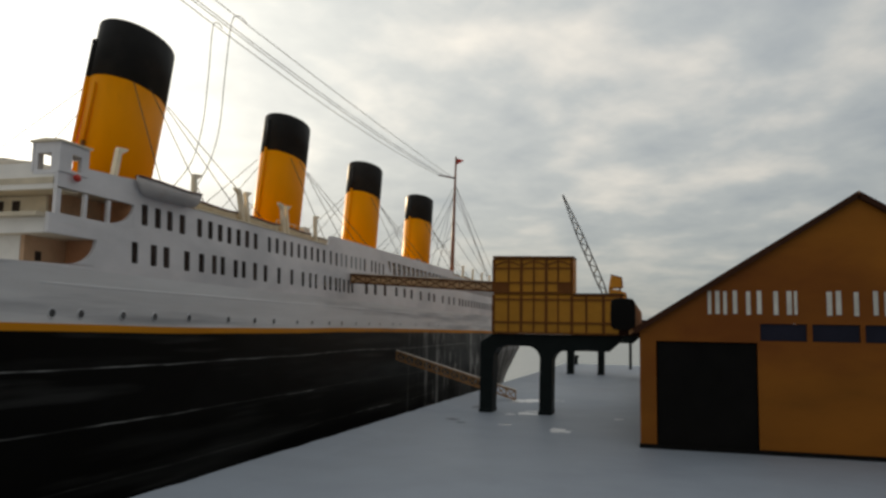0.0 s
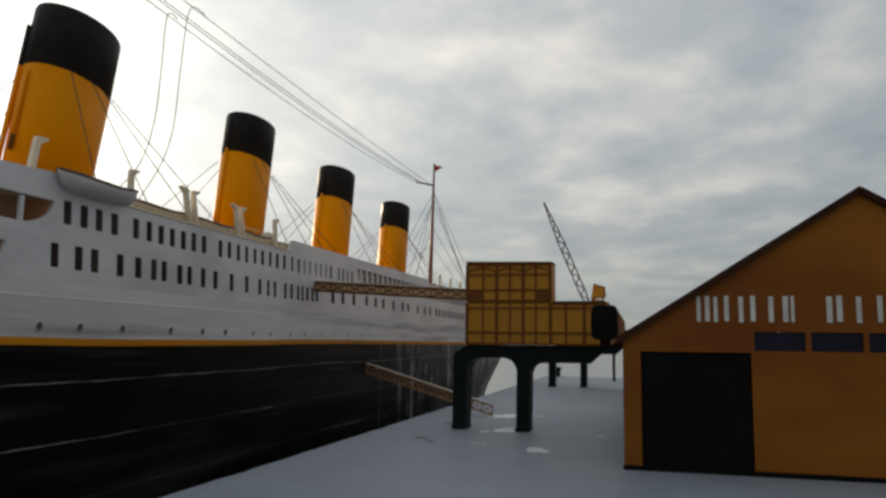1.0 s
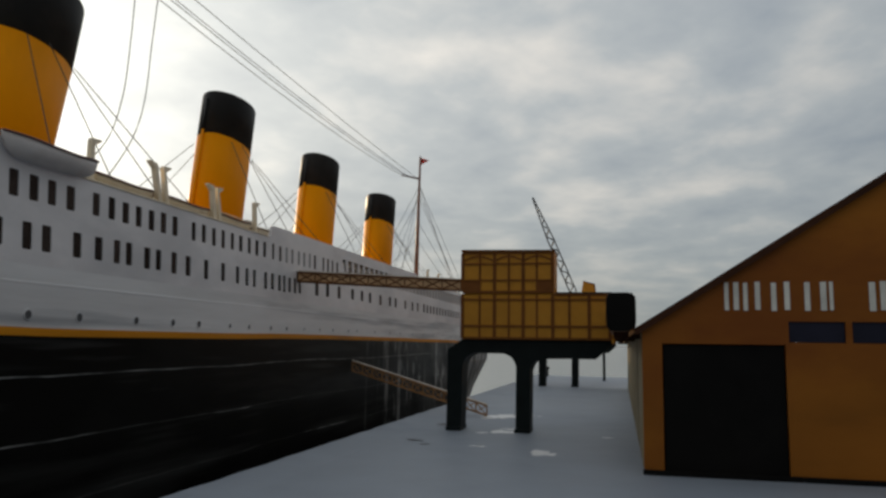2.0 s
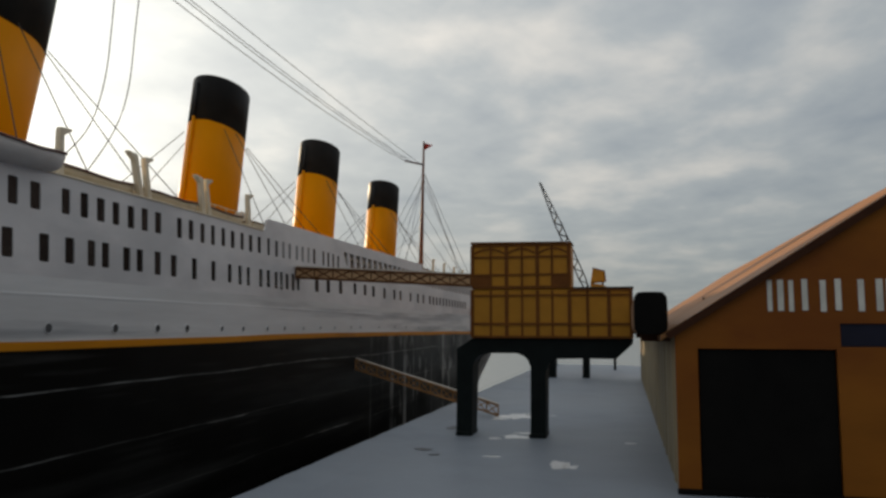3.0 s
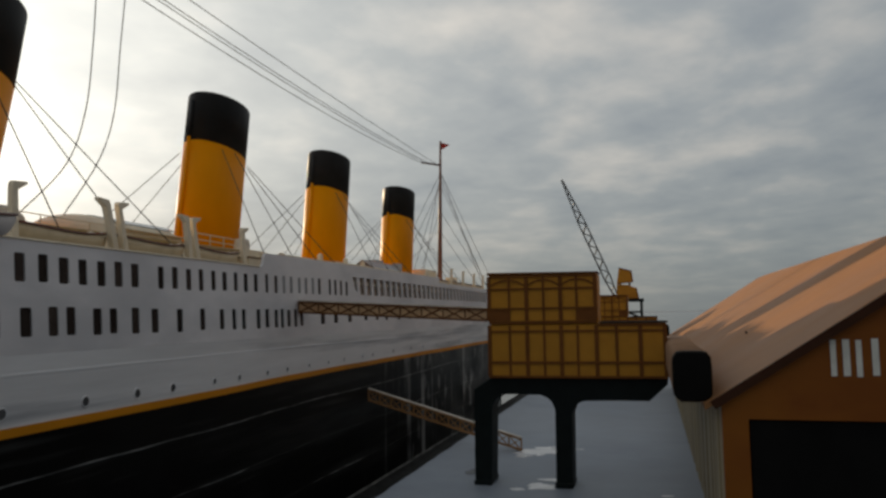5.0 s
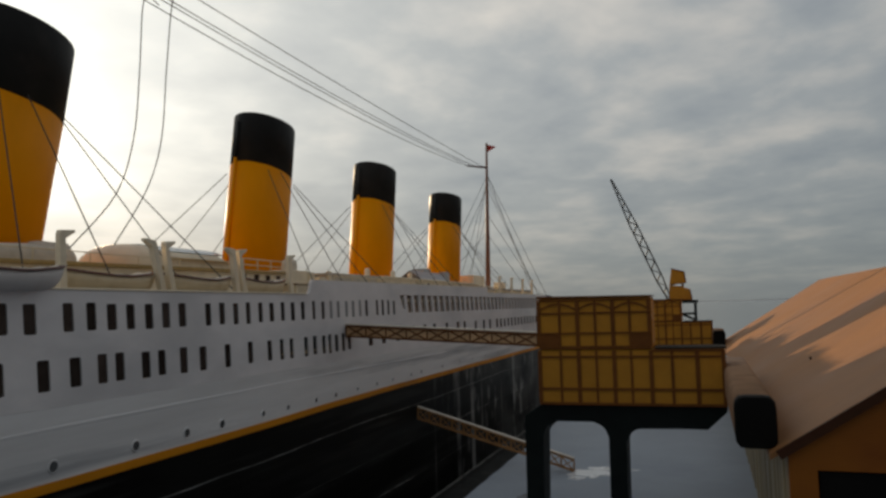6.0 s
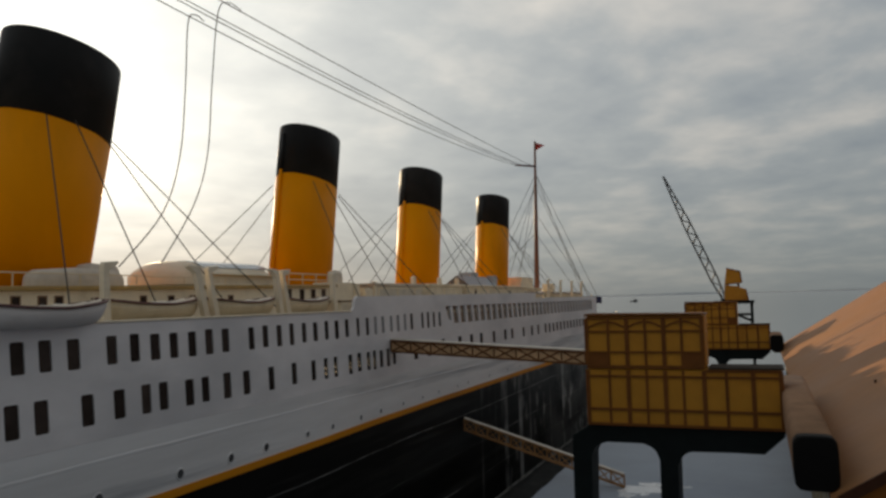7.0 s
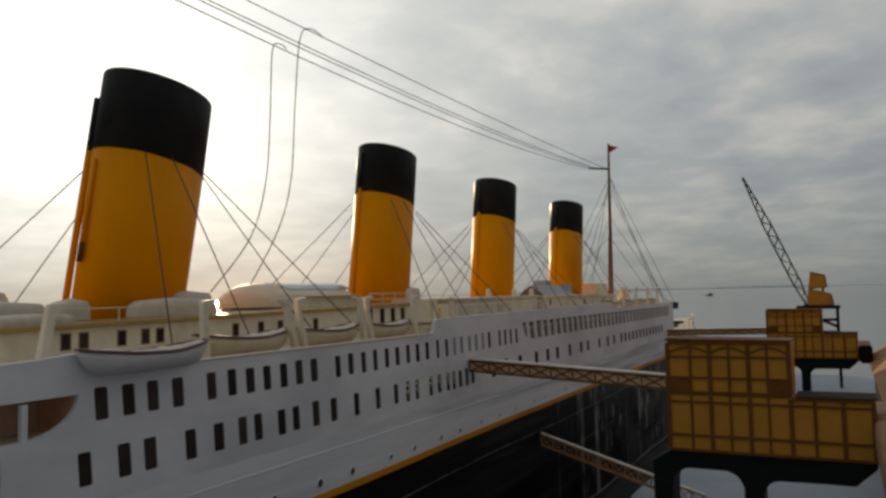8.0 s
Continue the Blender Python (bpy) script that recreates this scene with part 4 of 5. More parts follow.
part("side_band", boxbm(XS - 0.0035, XS, 0.464, 2.320, ZT, 0.2046), WHITE_UP, ship)
# bowed aft corners of the two open wells
def corner_fill(yc, zc, r, rz, name):
    out = [(yc, zc)] + [(yc - r + r * math.cos(radians(-90 + 90 * k / 8)), zc + rz + rz * math.sin(radians(-90 + 90 * k / 8))) for k in range(9)][::-1]
    return part(name, prism(bmesh.new(), out, "x", XS - 0.0034, XS - 0.0001), WHITE_UP, superside)
corner_fill(0.5662, 0.2053, 0.036, 0.0210, "bowed_corner")
corner_fill(0.5198, 0.1651, 0.030, 0.0235, "bowed_corner")
part("sill", prism(bmesh.new(), ((0.400, 0.1611), (0.5198, 0.1611), (0.5198, 0.1650), (0.400, 0.1618)), "x", XS - 0.0035, XS - 0.0001), WHITE_UP, superside)

OPEN = (0.947, 0.966, 0.9965, 1.016, 1.037, 1.0515)
for row in upper + lower:
    y, w, c, d = row
    if y in OPEN and c < 0.2:
        # an open window gets an added dark strip across its foot, for the shade inside
        part("window_frame", boxbm(XS - 0.0036, XS - 0.0006, y - w / 2 + 0.0004, y + w / 2 - 0.0002, c + 0.0003, c + 0.0035), DARKWIN, superside)
        continue
    grey = y in UPGREY and c > 0.2
    piece("window", pane_mesh(w - 0.0002, d - c - 0.0002, GREYWIN if grey else DARKWIN), superside, (XS + (0.0005 if grey or y > 1.12 else 0.0), y, (c + d) / 2))

# black floor and lining added to stand in for the shade inside the hull
part("inner_floor", boxbm(-0.7190, -0.3420, 0.620, 2.300, 0.1610, 0.1616), SHEDBLACK, ship, "added black floor that keeps the hull's inside dark")
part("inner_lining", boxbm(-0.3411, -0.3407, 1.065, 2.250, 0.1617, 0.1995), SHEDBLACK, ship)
# inner walls behind the open wells, and the promenade
part("inner_wall", boxbm(-0.376, -0.372, 0.500, 0.571, 0.2041, 0.2294), INNER, ship, "brown inner wall of the open deck")
part("inner_wall", boxbm(-0.3715, -0.3410, 0.5640, 0.5680, 0.2041, 0.2294), WELL, ship, "brown end wall of the open deck")
part("inner_wall", boxbm(-0.376, -0.372, 0.4770, 0.530, 0.1610, 0.1880), INNER, ship, "brown inner wall of the open deck")
part("inner_wall", boxbm(-0.3715, -0.3410, 0.5230, 0.5270, 0.1610, 0.1900), WELL, ship, "brown end wall of the open deck")
part("inner_wall", boxbm(-0.354, -0.350, 1.250, 2.300, 0.2110, 0.2399), PROMWALL, ship, "brown inner wall of the promenade")
part("inner_wall", boxbm(-0.3495, -0.3410, 1.2530, 1.2575, 0.2110, 0.2294), PROMWALL, ship)
POST = finish(boxbm(-0.0030, 0.0, -0.0024, 0.0024, 0, 1), "post", WHITE_UP)
PROMPOST = finish(boxbm(-0.0030, 0.0, -0.0024, 0.0024, 0, 1), "post", WHITE_UP)
for k in range(34):
    piece("post", PROMPOST, superside, (XS - 0.0002, 1.292 + 0.0287 * k, 0.2152), (1, 1.9, 0.0252), rot=(radians(14), 0, 0))
part("bowed_corner", prism(bmesh.new(), ((1.2651, 0.2151), (1.2960, 0.2151), (1.2760, 0.2210), (1.2651, 0.2380)), "x", XS - 0.0034, XS - 0.0001), WHITE_UP, superside)
for y, w in ((0.4735, 0.9), (0.5040, 0.75), (0.5330, 0.75)):
    piece("post", POST, superside, (XS - 0.0002, y, 0.2051), (1, w, 0.0203))

# decks
part("deck", boxbm(-0.7195, -0.3410, 0.470, 2.318, 0.2295, 0.2345), DECK, ship, "pale brown boat deck")
part("deck_border", boxbm(-0.3655, -0.3410, 1.2580, 2.318, 0.2400, 0.2424), DECK, ship)
part("deck", boxbm(-0.7195, -0.3410, 0.455, 0.585, 0.2005, 0.2040), DECK, ship)
part("deck", boxbm(-0.7195, -0.3412, 0.440, 2.318, 0.1575, 0.1608), DECK, ship)
part("deck_edge", boxbm(XS - 0.004, XS + 0.0012, 0.578, 0.998, ZB + 0.0001, ZB + 0.0016, bevel=0.0004), CREAM, superside, "cream edge of the boat deck")
far = bmesh.new()
side_wall(far, -0.7200, 0.0035, 0.440, 2.320, 0.1611, 0.2345, [(1.102 + 0.024 * k, 1.116 + 0.024 * k, 0.2060, 0.2245) for k in range(46)])
part("far_side_wall", far, WHITE_UP, ship)
# added black sheet inside the far wall, keeps the interior in shade
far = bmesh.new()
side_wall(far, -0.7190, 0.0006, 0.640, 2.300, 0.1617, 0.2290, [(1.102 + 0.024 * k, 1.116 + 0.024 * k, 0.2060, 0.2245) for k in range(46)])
part("inner_lining", far, SHEDBLACK, ship, "added black lining that keeps the hull's inside dark")
part("aft_wall", boxbm(-0.7195, -0.3412, 2.3185, 2.322, 0.1250, 0.2345), WHITE_UP, ship)
# raised bulwark amidships, with a sloping fore end
part("bulwark", prism(bmesh.new(), ((1.000, ZB), (1.2524, ZB), (1.2524, ZA), (1.726, ZA), (1.726, 0.2588), (1.40, 0.2568), (1.016, 0.2545), (1.0115, 0.2538), (1.0090, 0.2520), (1.0060, 0.2420)), "x", XS - 0.0035, XS), WHITE_UP, ship, "solid white bulwark")
part("bulwark", prism(bmesh.new(), ((1.7265, ZA), (2.320, ZA), (2.320, 0.2490), (1.7265, 0.2490)), "x", XS - 0.0035, XS), WHITE_UP, ship, "low white bulwark")
part("bulwark", prism(bmesh.new(), ((0.4705, ZB), (0.5790, ZB), (0.5760, 0.2520), (0.5440, 0.2495), (0.5035, 0.2480), (0.5035, ZB + 0.0012), (0.4705, ZB + 0.0012)), "x", XS - 0.0035, XS), WHITE_UP, ship, "solid white bridge bulwark")

# front of the superstructure, deck by deck
part("front_wall", boxbm(-0.7195, -0.3621, 0.4706, 0.4740, 0.2250, 0.2470), FRONTW, ship, "white bridge front")
part("front_wall", boxbm(-0.3620, -0.3410, 0.4706, 0.4740, 0.2250, 0.2374), FRONTW, ship, "white bridge front")
part("ceiling_board", boxbm(-0.7195, -0.3412, 0.4742, 0.4990, 0.2252, 0.2268), CREAM, ship)
part("side_band", boxbm(XS - 0.0035, XS - 0.0001, 0.4640, 0.5197, 0.1881, ZT), WHITE_UP, ship)
part("front_wall", boxbm(-0.7195, -0.3410, 0.4640, 0.4675, 0.1880, 0.2003), FRONTW, ship, "white bridge front")
part("front_wall", boxbm(-0.7195, -0.3720, 0.4970, 0.4998, 0.2045, 0.2245), CREAM, ship, "set-back front wall with small windows")
part("front_wall", boxbm(-0.7195, -0.3765, 0.4770, 0.4800, 0.1612, 0.1878), FRONTW, ship, "set-back front wall with small windows")
part("ceiling_board", boxbm(-0.7195, -0.3412, 0.4680, 0.5190, 0.1881, 0.1900), CREAM, ship)
for x in (-0.4035, -0.4210, -0.45, -0.48):
    part("window", boxbm(x - 0.0036, x + 0.0036, 0.4958, 0.4968, 0.2085, 0.2205), DARKWIN, ship)
part("window", boxbm(-0.3722, -0.3713, 0.4890, 0.4950, 0.1675, 0.1755), DARKWIN, ship)
# low bulwark round the fore deck
bm = bmesh.new()
for y0, y1 in zip(STATIONS[:18], STATIONS[1:19]):
    for s in (1, -1):
        a, b = beam(y0), beam(y1)
        vs = [bm.verts.new(p) for p in ((XC + s * a, y0, 0.1611), (XC + s * b, y1, 0.1611), (XC + s * b, y1, 0.1622), (XC + s * a, y0, 0.1622))]
        vi = [bm.verts.new((v.co.x - s * 0.003, v.co.y, v.co.z)) for v in vs]
        bm.faces.new(vs)
        bm.faces.new(vi[::-1])
        bm.faces.new((vs[3], vs[2], vi[2], vi[3]))
part("fore_bulwark", bm, WHITE_UP, ship)

# bridge wing cab with see-through windows
cab = bmesh.new()
side_wall(cab, XS + 0.0012, 0.0022, 0.4698, 0.5030, 0.2396, 0.2640, [(0.4835, 0.4945, 0.2420, 0.2560)])
cabside = part("cab_side", cab, WHITE_UP, ship, "white bridge wing cab")
cab = bmesh.new()
side_wall(cab, -0.3620, 0.0022, 0.4698, 0.5030, 0.2400, 0.2640, [(0.4805, 0.4930, 0.2440, 0.2570)])
part("cab_side", cab, WHITE_UP, ship, "white bridge wing cab")
for y in (0.4703, 0.5004):
    cab = bmesh.new()
    side_wall(cab, 0.0, 0.0022, -0.3619, XS - 0.0011, 0.2375, 0.2640, [(-0.3585, -0.3450, 0.2410, 0.2550)])
    for v in cab.verts:
        v.co = Vector((v.co.y, y - v.co.x, v.co.z))
    part("cab_end", cab, WHITE_UP, ship)
part("cab_roof", prism(bmesh.new(), ((-0.3655, 0.2641), (XS + 0.0030, 0.2641), (XS + 0.0030, 0.2655), (-0.350, 0.2672), (-0.3655, 0.2655)), "y", 0.4672, 0.5055, bevel=0.0005), CREAM, ship)
bm = bmesh.new()
bmesh.ops.create_icosphere(bm, subdivisions=2, radius=0.0033)
for v in bm.verts:
    v.co = Vector((v.co.x * 0.7, v.co.y * 1.25, v.co.z)) + Vector((XS + 0.0035, 0.4880, 0.2365))
part("port_light", bm, RED, ship, "small red port light", smooth=True)
part("wheelhouse", boxbm(-0.64, -0.42, 0.505, 0.545, 0.2346, 0.2560, bevel=0.002), CREAM, ship)

# deckhouses
HX = -0.442
def deckhouse(x0, x1, y0, y1, z0, z1, windows, mat=CREAM, edge=True, roof_mat=None, rise=0.0):
    def risen(bm):
        for v in bm.verts:
            if v.co.z > z0 + 0.005:
                v.co.z += rise * (v.co.y - (y0 + y1) / 2)
        return bm
    h = part("deckhouse", risen(boxbm(x0, x1, y0, y1, z0, z1)), mat, ship, "cream deckhouse with small dark windows")
    for y, w, za, zb in windows:
        part("window", boxbm(x1 - 0.001, x1 + 0.0005, y - w / 2, y + w / 2, za, zb), DARKWIN, h)
        part("window_frame", boxbm(x1 - 0.001, x1 + 0.0003, y - w / 2 - 0.0012, y + w / 2 + 0.0012, za - 0.001, zb + 0.001), WOODTRIM, h)
    if edge:
        part("roof", risen(boxbm(x0 - 0.004, x1 + 0.004, y0 - 0.003, y1 + 0.003, z1 + 0.0001, z1 + 0.0038, bevel=0.0006)), roof_mat or OCHRE_EDGE, h, "ochre brown roof edge")
    return h
small = [(y, 0.0064, 0.2474, 0.2582) for y in (0.633, 0.648, 0.682, 0.705, 0.720, 0.809, 0.844, 0.873, 0.931)]
tall = [(y, 0.0080, 0.2489, 0.2652) for y in (1.038, 1.065, 1.090, 1.114)]
deckhouse(-0.650, HX, 0.572, 1.140, 0.2346, 0.2648, small + tall, rise=0.0125)
deckhouse(-0.645, -0.452, 1.1455, 1.205, 0.2346, 0.2700, [], edge=False)
deckhouse(-0.620, -0.448, 1.264, 1.432, 0.2346, 0.2722, [], mat=GREYHOUSE, roof_mat=COVER)
deckhouse(-0.630, -0.442, 1.448, 1.602, 0.2346, 0.2730, [], mat=CREAM, roof_mat=CREAM)
deckhouse(-0.620, -0.432, 1.609, 1.985, 0.2346, 0.2720, [(1.645, 0.008, 0.2580, 0.2685), (1.86, 0.007, 0.2560, 0.2650)], mat=CREAM, roof_mat=CREAM)
deckhouse(-0.600, -0.460, 2.03, 2.22, 0.2346, 0.2700, [(2.10, 0.007, 0.2560, 0.2650)], mat=CREAM, roof_mat=CREAM)
# gabled house with a grey roof
gable = part("gable_house", prism(bmesh.new(), ((-0.501, 0.2759), (-0.452, 0.2759), (-0.452, 0.2772), (-0.4765, 0.2945), (-0.501, 0.2772)), "y", 1.662, 1.824), GABLE, ship, "low house with a grey gabled roof")
for sx in (1, -1):
    slope = prism(bmesh.new(), ((-0.4765, 0.2947), (-0.4765 + sx * 0.0270, 0.2757), (-0.4765 + sx * 0.0270, 0.2770), (-0.4765, 0.2962)), "y", 1.659, 1.826)
    part("roof", slope, GREYROOF, gable, "pale grey roof slope")
part("vent_box", boxbm(-0.478, -0.462, 1.840, 1.866, 0.2761, 0.2990, bevel=0.001), GREYROOF, ship)
part("vent_box", boxbm(-0.535, -0.505, 1.822, 1.862, 0.2761, 0.3080, bevel=0.001), GREYROOF, ship)
part("vent_box", boxbm(-0.545, -0.480, 2.115, 2.215, 0.2740, 0.3020, bevel=0.001), CREAM, ship)
step = part("locker", boxbm(-0.386, -0.350, 1.0000, 1.0340, 0.2346, 0.2492, bevel=0.0008), CREAM, ship)
part("lid", boxbm(-0.387, -0.349, 0.9985, 1.0355, 0.2493, 0.2508, bevel=0.0004), WOODTRIM, step)
part("vent_box", boxbm(-0.465, -0.440, 2.25, 2.285, 0.2346, 0.2860, bevel=0.001), CREAM, ship)

# rounded staircase roof with panes of glass
DY0, DY1, DZ, DX, DW = 0.902, 1.075, 0.2722, -0.535, 0.048
bm = bmesh.new()
rows = []
for j in range(25):
    y = DY0 + (DY1 - DY0) * (j / 24) ** 1.5
    e = min(1.0, (y - DY0) / 0.060 + 0.28, (DY1 - y) / 0.010 + 0.45)
    e = math.sin(max(0.0, e) * math.pi / 2) ** 0.7
    half = DW * math.sqrt(1 - max(0.0, 0.96 - (y - DY0) / 0.055) ** 2)
    row = []
    for k in range(15):
        s = -1 + 2 * k / 14
        row.append(bm.verts.new((DX + half * s, y, DZ + (0.012 + 0.0150 * (1 - abs(s) ** 2.6)) * e)))
    rows.append([bm.verts.new((DX - half, y, DZ - 0.0002))] + row + [bm.verts.new((DX + half, y, DZ - 0.0002))])
for a, b in zip(rows, rows[1:]):
    for k in range(len(a) - 1):
        bm.faces.new((a[k], a[k + 1], b[k + 1], b[k]))
bm.faces.new(rows[0])
bm.faces.new(rows[-1])
dome = part("stair_roof", bm, CREAM, ship, "rounded cream staircase roof", smooth=True)
bm = boxbm(-0.5, 0.5, -0.5, 0.5, 0, 1)
GPANE = finish(bm, "pane", GLASSROOF)
for j in range(9):
    for k in range(3):
        y = 0.960 + 0.0136 * j
        s = (0.18 + 0.25 * k)
        z = DZ + 0.012 + 0.0150 * (1 - s ** 2.6)
        slope = math.atan2(0.0150 * 2.6 * s ** 1.6, DW)
        piece("pane", GPANE, dome, (DX + DW * s, y, z - 0.0002), (0.0125, 0.0125, 0.0009), rot=(0, slope, 0))
part("eave", boxbm(DX - DW - 0.005, DX + DW + 0.005, 0.955, 1.079, 0.2828, 0.2840, bevel=0.0004), CREAM, ship)
part("dome_base", boxbm(DX - DW - 0.008, DX + DW + 0.002, 0.935, 1.085, 0.2660, 0.2730, bevel=0.0008), CREAM, ship)

# boxes and covers on the deckhouse roof
def cover(x, y, z, sx, sy, sz, name, mat, label, power=3.0):
    bm = bmesh.new()
    rows = []
    for j in range(8):
        v = j / 7
        s = (1 - v ** power) ** (1 / power) if v < 1 else 0.02
        rows.append([bm.verts.new((x + sx * max(s, 0.05) * math.copysign(abs(math.cos(a)) ** 0.55, math.cos(a)), y + sy * max(s, 0.05) * math.copysign(abs(math.sin(a)) ** 0.55, math.sin(a)),
                                   z + sz * v + 0.0006 * noise.noise((x * 99 + j, a, y * 50)))) for a in [2 * math.pi * k / 20 for k in range(20)]])
    for a, b in zip(rows, rows[1:]):
        for k in range(20):
            bm.faces.new((a[k], a[(k + 1) % 20], b[(k + 1) % 20], b[k]))
    bm.faces.new(rows[0][::-1])
    bm.faces.new(rows[-1])
    return part(name, bm, mat, ship, label, smooth=True)


cover(-0.500, 0.678, 0.2655, 0.0135, 0.0135, 0.0195, "ventilator", COVER, "rounded grey-white ventilator", 5)
cover(-0.512, 0.618, 0.2650, 0.030, 0.036, 0.0190, "roof_locker", COVER, "pale grey covered locker", 6)
cover(-0.555, 0.628, 0.2650, 0.024, 0.026, 0.0300, "roof_locker", COVER, "pale grey covered locker", 5)
cover(-0.462, 0.616, 0.2650, 0.016, 0.034, 0.0090, "roof_locker", COVER, "low pale covered locker", 5)
cover(-0.482, 0.772, 0.2662, 0.015, 0.048, 0.0185, "covered_boat", COVER, "boat under a pale canvas cover", 4)
cover(-0.508, 0.806, 0.2665, 0.024, 0.026, 0.0250, "roof_locker", COVER, "pale canvas-covered locker", 5)
cover(-0.462, 1.176, 0.2752, 0.0085, 0.0105, 0.0175, "ventilator", COVER, "rounded grey-white ventilator", 4)
part("roof_box", boxbm(-0.478, -0.446, 1.1455, 1.205, 0.2346, 0.2756, bevel=0.001), CREAM, ship)
for y, h, w in ((1.198, 0.018, 0.010), (1.222, 0.012, 0.012), (1.262, 0.022, 0.006), (1.242, 0.010, 0.008)):
    part("vent_box", boxbm(-0.452, -0.452 + w, y, y + w * 1.3, 0.2346, 0.2560 + h, bevel=0.0008), CREAM, ship)
for y, x in ((1.425, -0.460), (1.535, -0.46), (1.62, -0.46), (2.01, -0.45)):
    cover(x, y, 0.2755, 0.0040, 0.0040, 0.015, "ventilator", CREAM, "small cream ventilator", 4)

# rails on top of the deckhouse and on the boat deck
def rail(pts, z0, z1, step, r=0.0007, mid=False):
    pts = [Vector(p) for p in pts]
    bm = bmesh.new()
    levels = (z1, (z0 + z1) / 2) if mid else (z1,)
    for z in levels:
        tube(bm, [(p.x, p.y, z) for p in pts], r, 5)
    for a, b in zip(pts, pts[1:]):
        n = max(1, round((b - a).length / step))
        for k in range(n + 1):
            p = a + (b - a) * k / n
            tube(bm, [(p.x, p.y, z0), (p.x, p.y, z1)], r * 1.1, 5)
    return part("rail", bm, BOATWHITE, ship, "thin white rail")


rail(((-0.444, 0.620, 0), (-0.444, 0.925, 0)), 0.2660, 0.2768, 0.058, r=0.00055)
rail(((-0.444, 1.040, 0), (-0.444, 1.130, 0)), 0.2700, 0.2845, 0.028, mid=True)
rail(((-0.4020, 1.19, 0), (-0.4020, 1.70, 0)), 0.2346, 0.2665, 0.058, r=0.0008)
aft = [2.3230 + 1.20 * k / 12 for k in range(13)]
deck_edge = [(XC + beam(y) - 0.004, y) for y in aft] + [(XC - beam(y) + 0.004, y) for y in aft[::-1]]
part("stern_deck", prism(bmesh.new(), deck_edge, "z", 0.1612, 0.1622), DECK, ship, "brown planked stern deck")
for s in (1, -1):
    rail([(XC + s * (beam(y) - 0.006), y, 0) for y in (2.50, 2.65, 2.80, 2.95, 3.10, 3.24)], 0.1622, 0.1905, 0.15, r=0.0011, mid=True)
part("capstan", tube(bmesh.new(), ((-0.470, 2.86, 0.1622), (-0.470, 2.86, 0.1740), (-0.470, 2.86, 0.1760)), 0.016, 14, 0.012), BLACK, ship)
part("winch", boxbm(-0.450, -0.415, 2.74, 2.80, 0.1622, 0.1710, bevel=0.003), BLACK, ship)
part("winch", boxbm(-0.480, -0.445, 2.98, 3.05, 0.1622, 0.1715, bevel=0.003), BLACK, ship)


# funnels
def funnel(yc, base, wide=1.0, slant=0.10):
    rx, ry, rake = 0.0376 * wide, 0.0572 * wide, 0.168 if yc < 1 else 0.15
    top = 0.4905 if yc < 1 else 0.4945
    taper = 0.94 if yc < 1 else 1.0
    z_band = 0.4130 if yc < 1 else 0.4205
    f = bmesh.new()
    def ring(bm, z, s=1.0, tilt=0.0, wave=0.0):
        cy = yc + (z - top) * rake
        out = []
        for k in range(48):
            a = 2 * math.pi * k / 48
            dy = ry * s * math.sin(a)
            out.append(bm.verts.new((XC + rx * s * math.cos(a), cy + dy - tilt * dy * rake, z - tilt * dy + wave * noise.noise((math.cos(a) * 2.5, math.sin(a) * 2.5, yc * 7)))))
        return out
    def loft(bm, rings, caps=True):
        for a, b in zip(rings, rings[1:]):
            for k in range(48):
                bm.faces.new((a[k], a[(k + 1) % 48], b[(k + 1) % 48], b[k]))
        if caps:
            bm.faces.new(rings[0][::-1])
            bm.faces.new(rings[-1])
    tilt = 0.175
    loft(f, [ring(f, base, taper), ring(f, (base + z_band) / 2, (1 + taper) / 2, tilt / 2), ring(f, z_band, 1.0, tilt, 0.0010)])
    body = part("funnel", f, YELLOW, ship, "tall golden yellow raked funnel with a black top", smooth=False)
    for p in body.data.polygons:
        p.use_smooth = len(p.vertices) == 4
    c = bmesh.new()
    loft(c, [ring(c, z_band + 0.0001, 1.004, tilt, 0.0010), ring(c, top - 0.002, 1.004, slant), ring(c, top, 0.996, slant), ring(c, top, 0.965, slant), ring(c, top - 0.03, 0.955, slant)])
    cap = part("black_top", c, BLACK, body, "matt black funnel top")
    for p in cap.data.polygons:
        p.use_smooth = len(p.vertices) == 4
    # steam pipes up the fore side: a tall one with a black head, and a short yellow one
    def pipe(a, r, za, zb, mat):
        x, dy = XC + (rx + r * 0.6) * math.cos(radians(a)), (ry + r * 0.6) * math.sin(radians(a))
        part("steam_pipe", tube(bmesh.new(), [(x, yc + (z - top) * rake + dy, z) for z in (za, zb)], r, 10), mat, body, smooth=True)
        return dy
    zb = z_band + tilt * ry * 0.9
    if yc < 1:
        pipe(-118, 0.0030, base, zb - 0.0001, YELLOW)
        pipe(-118, 0.0030, zb, 0.474, BLACK)
        pipe(-90, 0.0019, 0.335, 0.412, YELLOW)
        pipe(-90, 0.0024, 0.318, 0.3349, CRANEB)
    else:
        pipe(-100, 0.0024, base, zb + 0.0060, YELLOW)
        pipe(-100, 0.0024, zb + 0.0061, 0.488, BLACK)
    return body


FUNNELS = (0.7988, 1.228, 1.625, 2.056)
for yc in FUNNELS:
    funnel(yc, 0.2620, 1.045 if yc < 1 else 1.0, 0.160 if yc < 1 else 0.125)

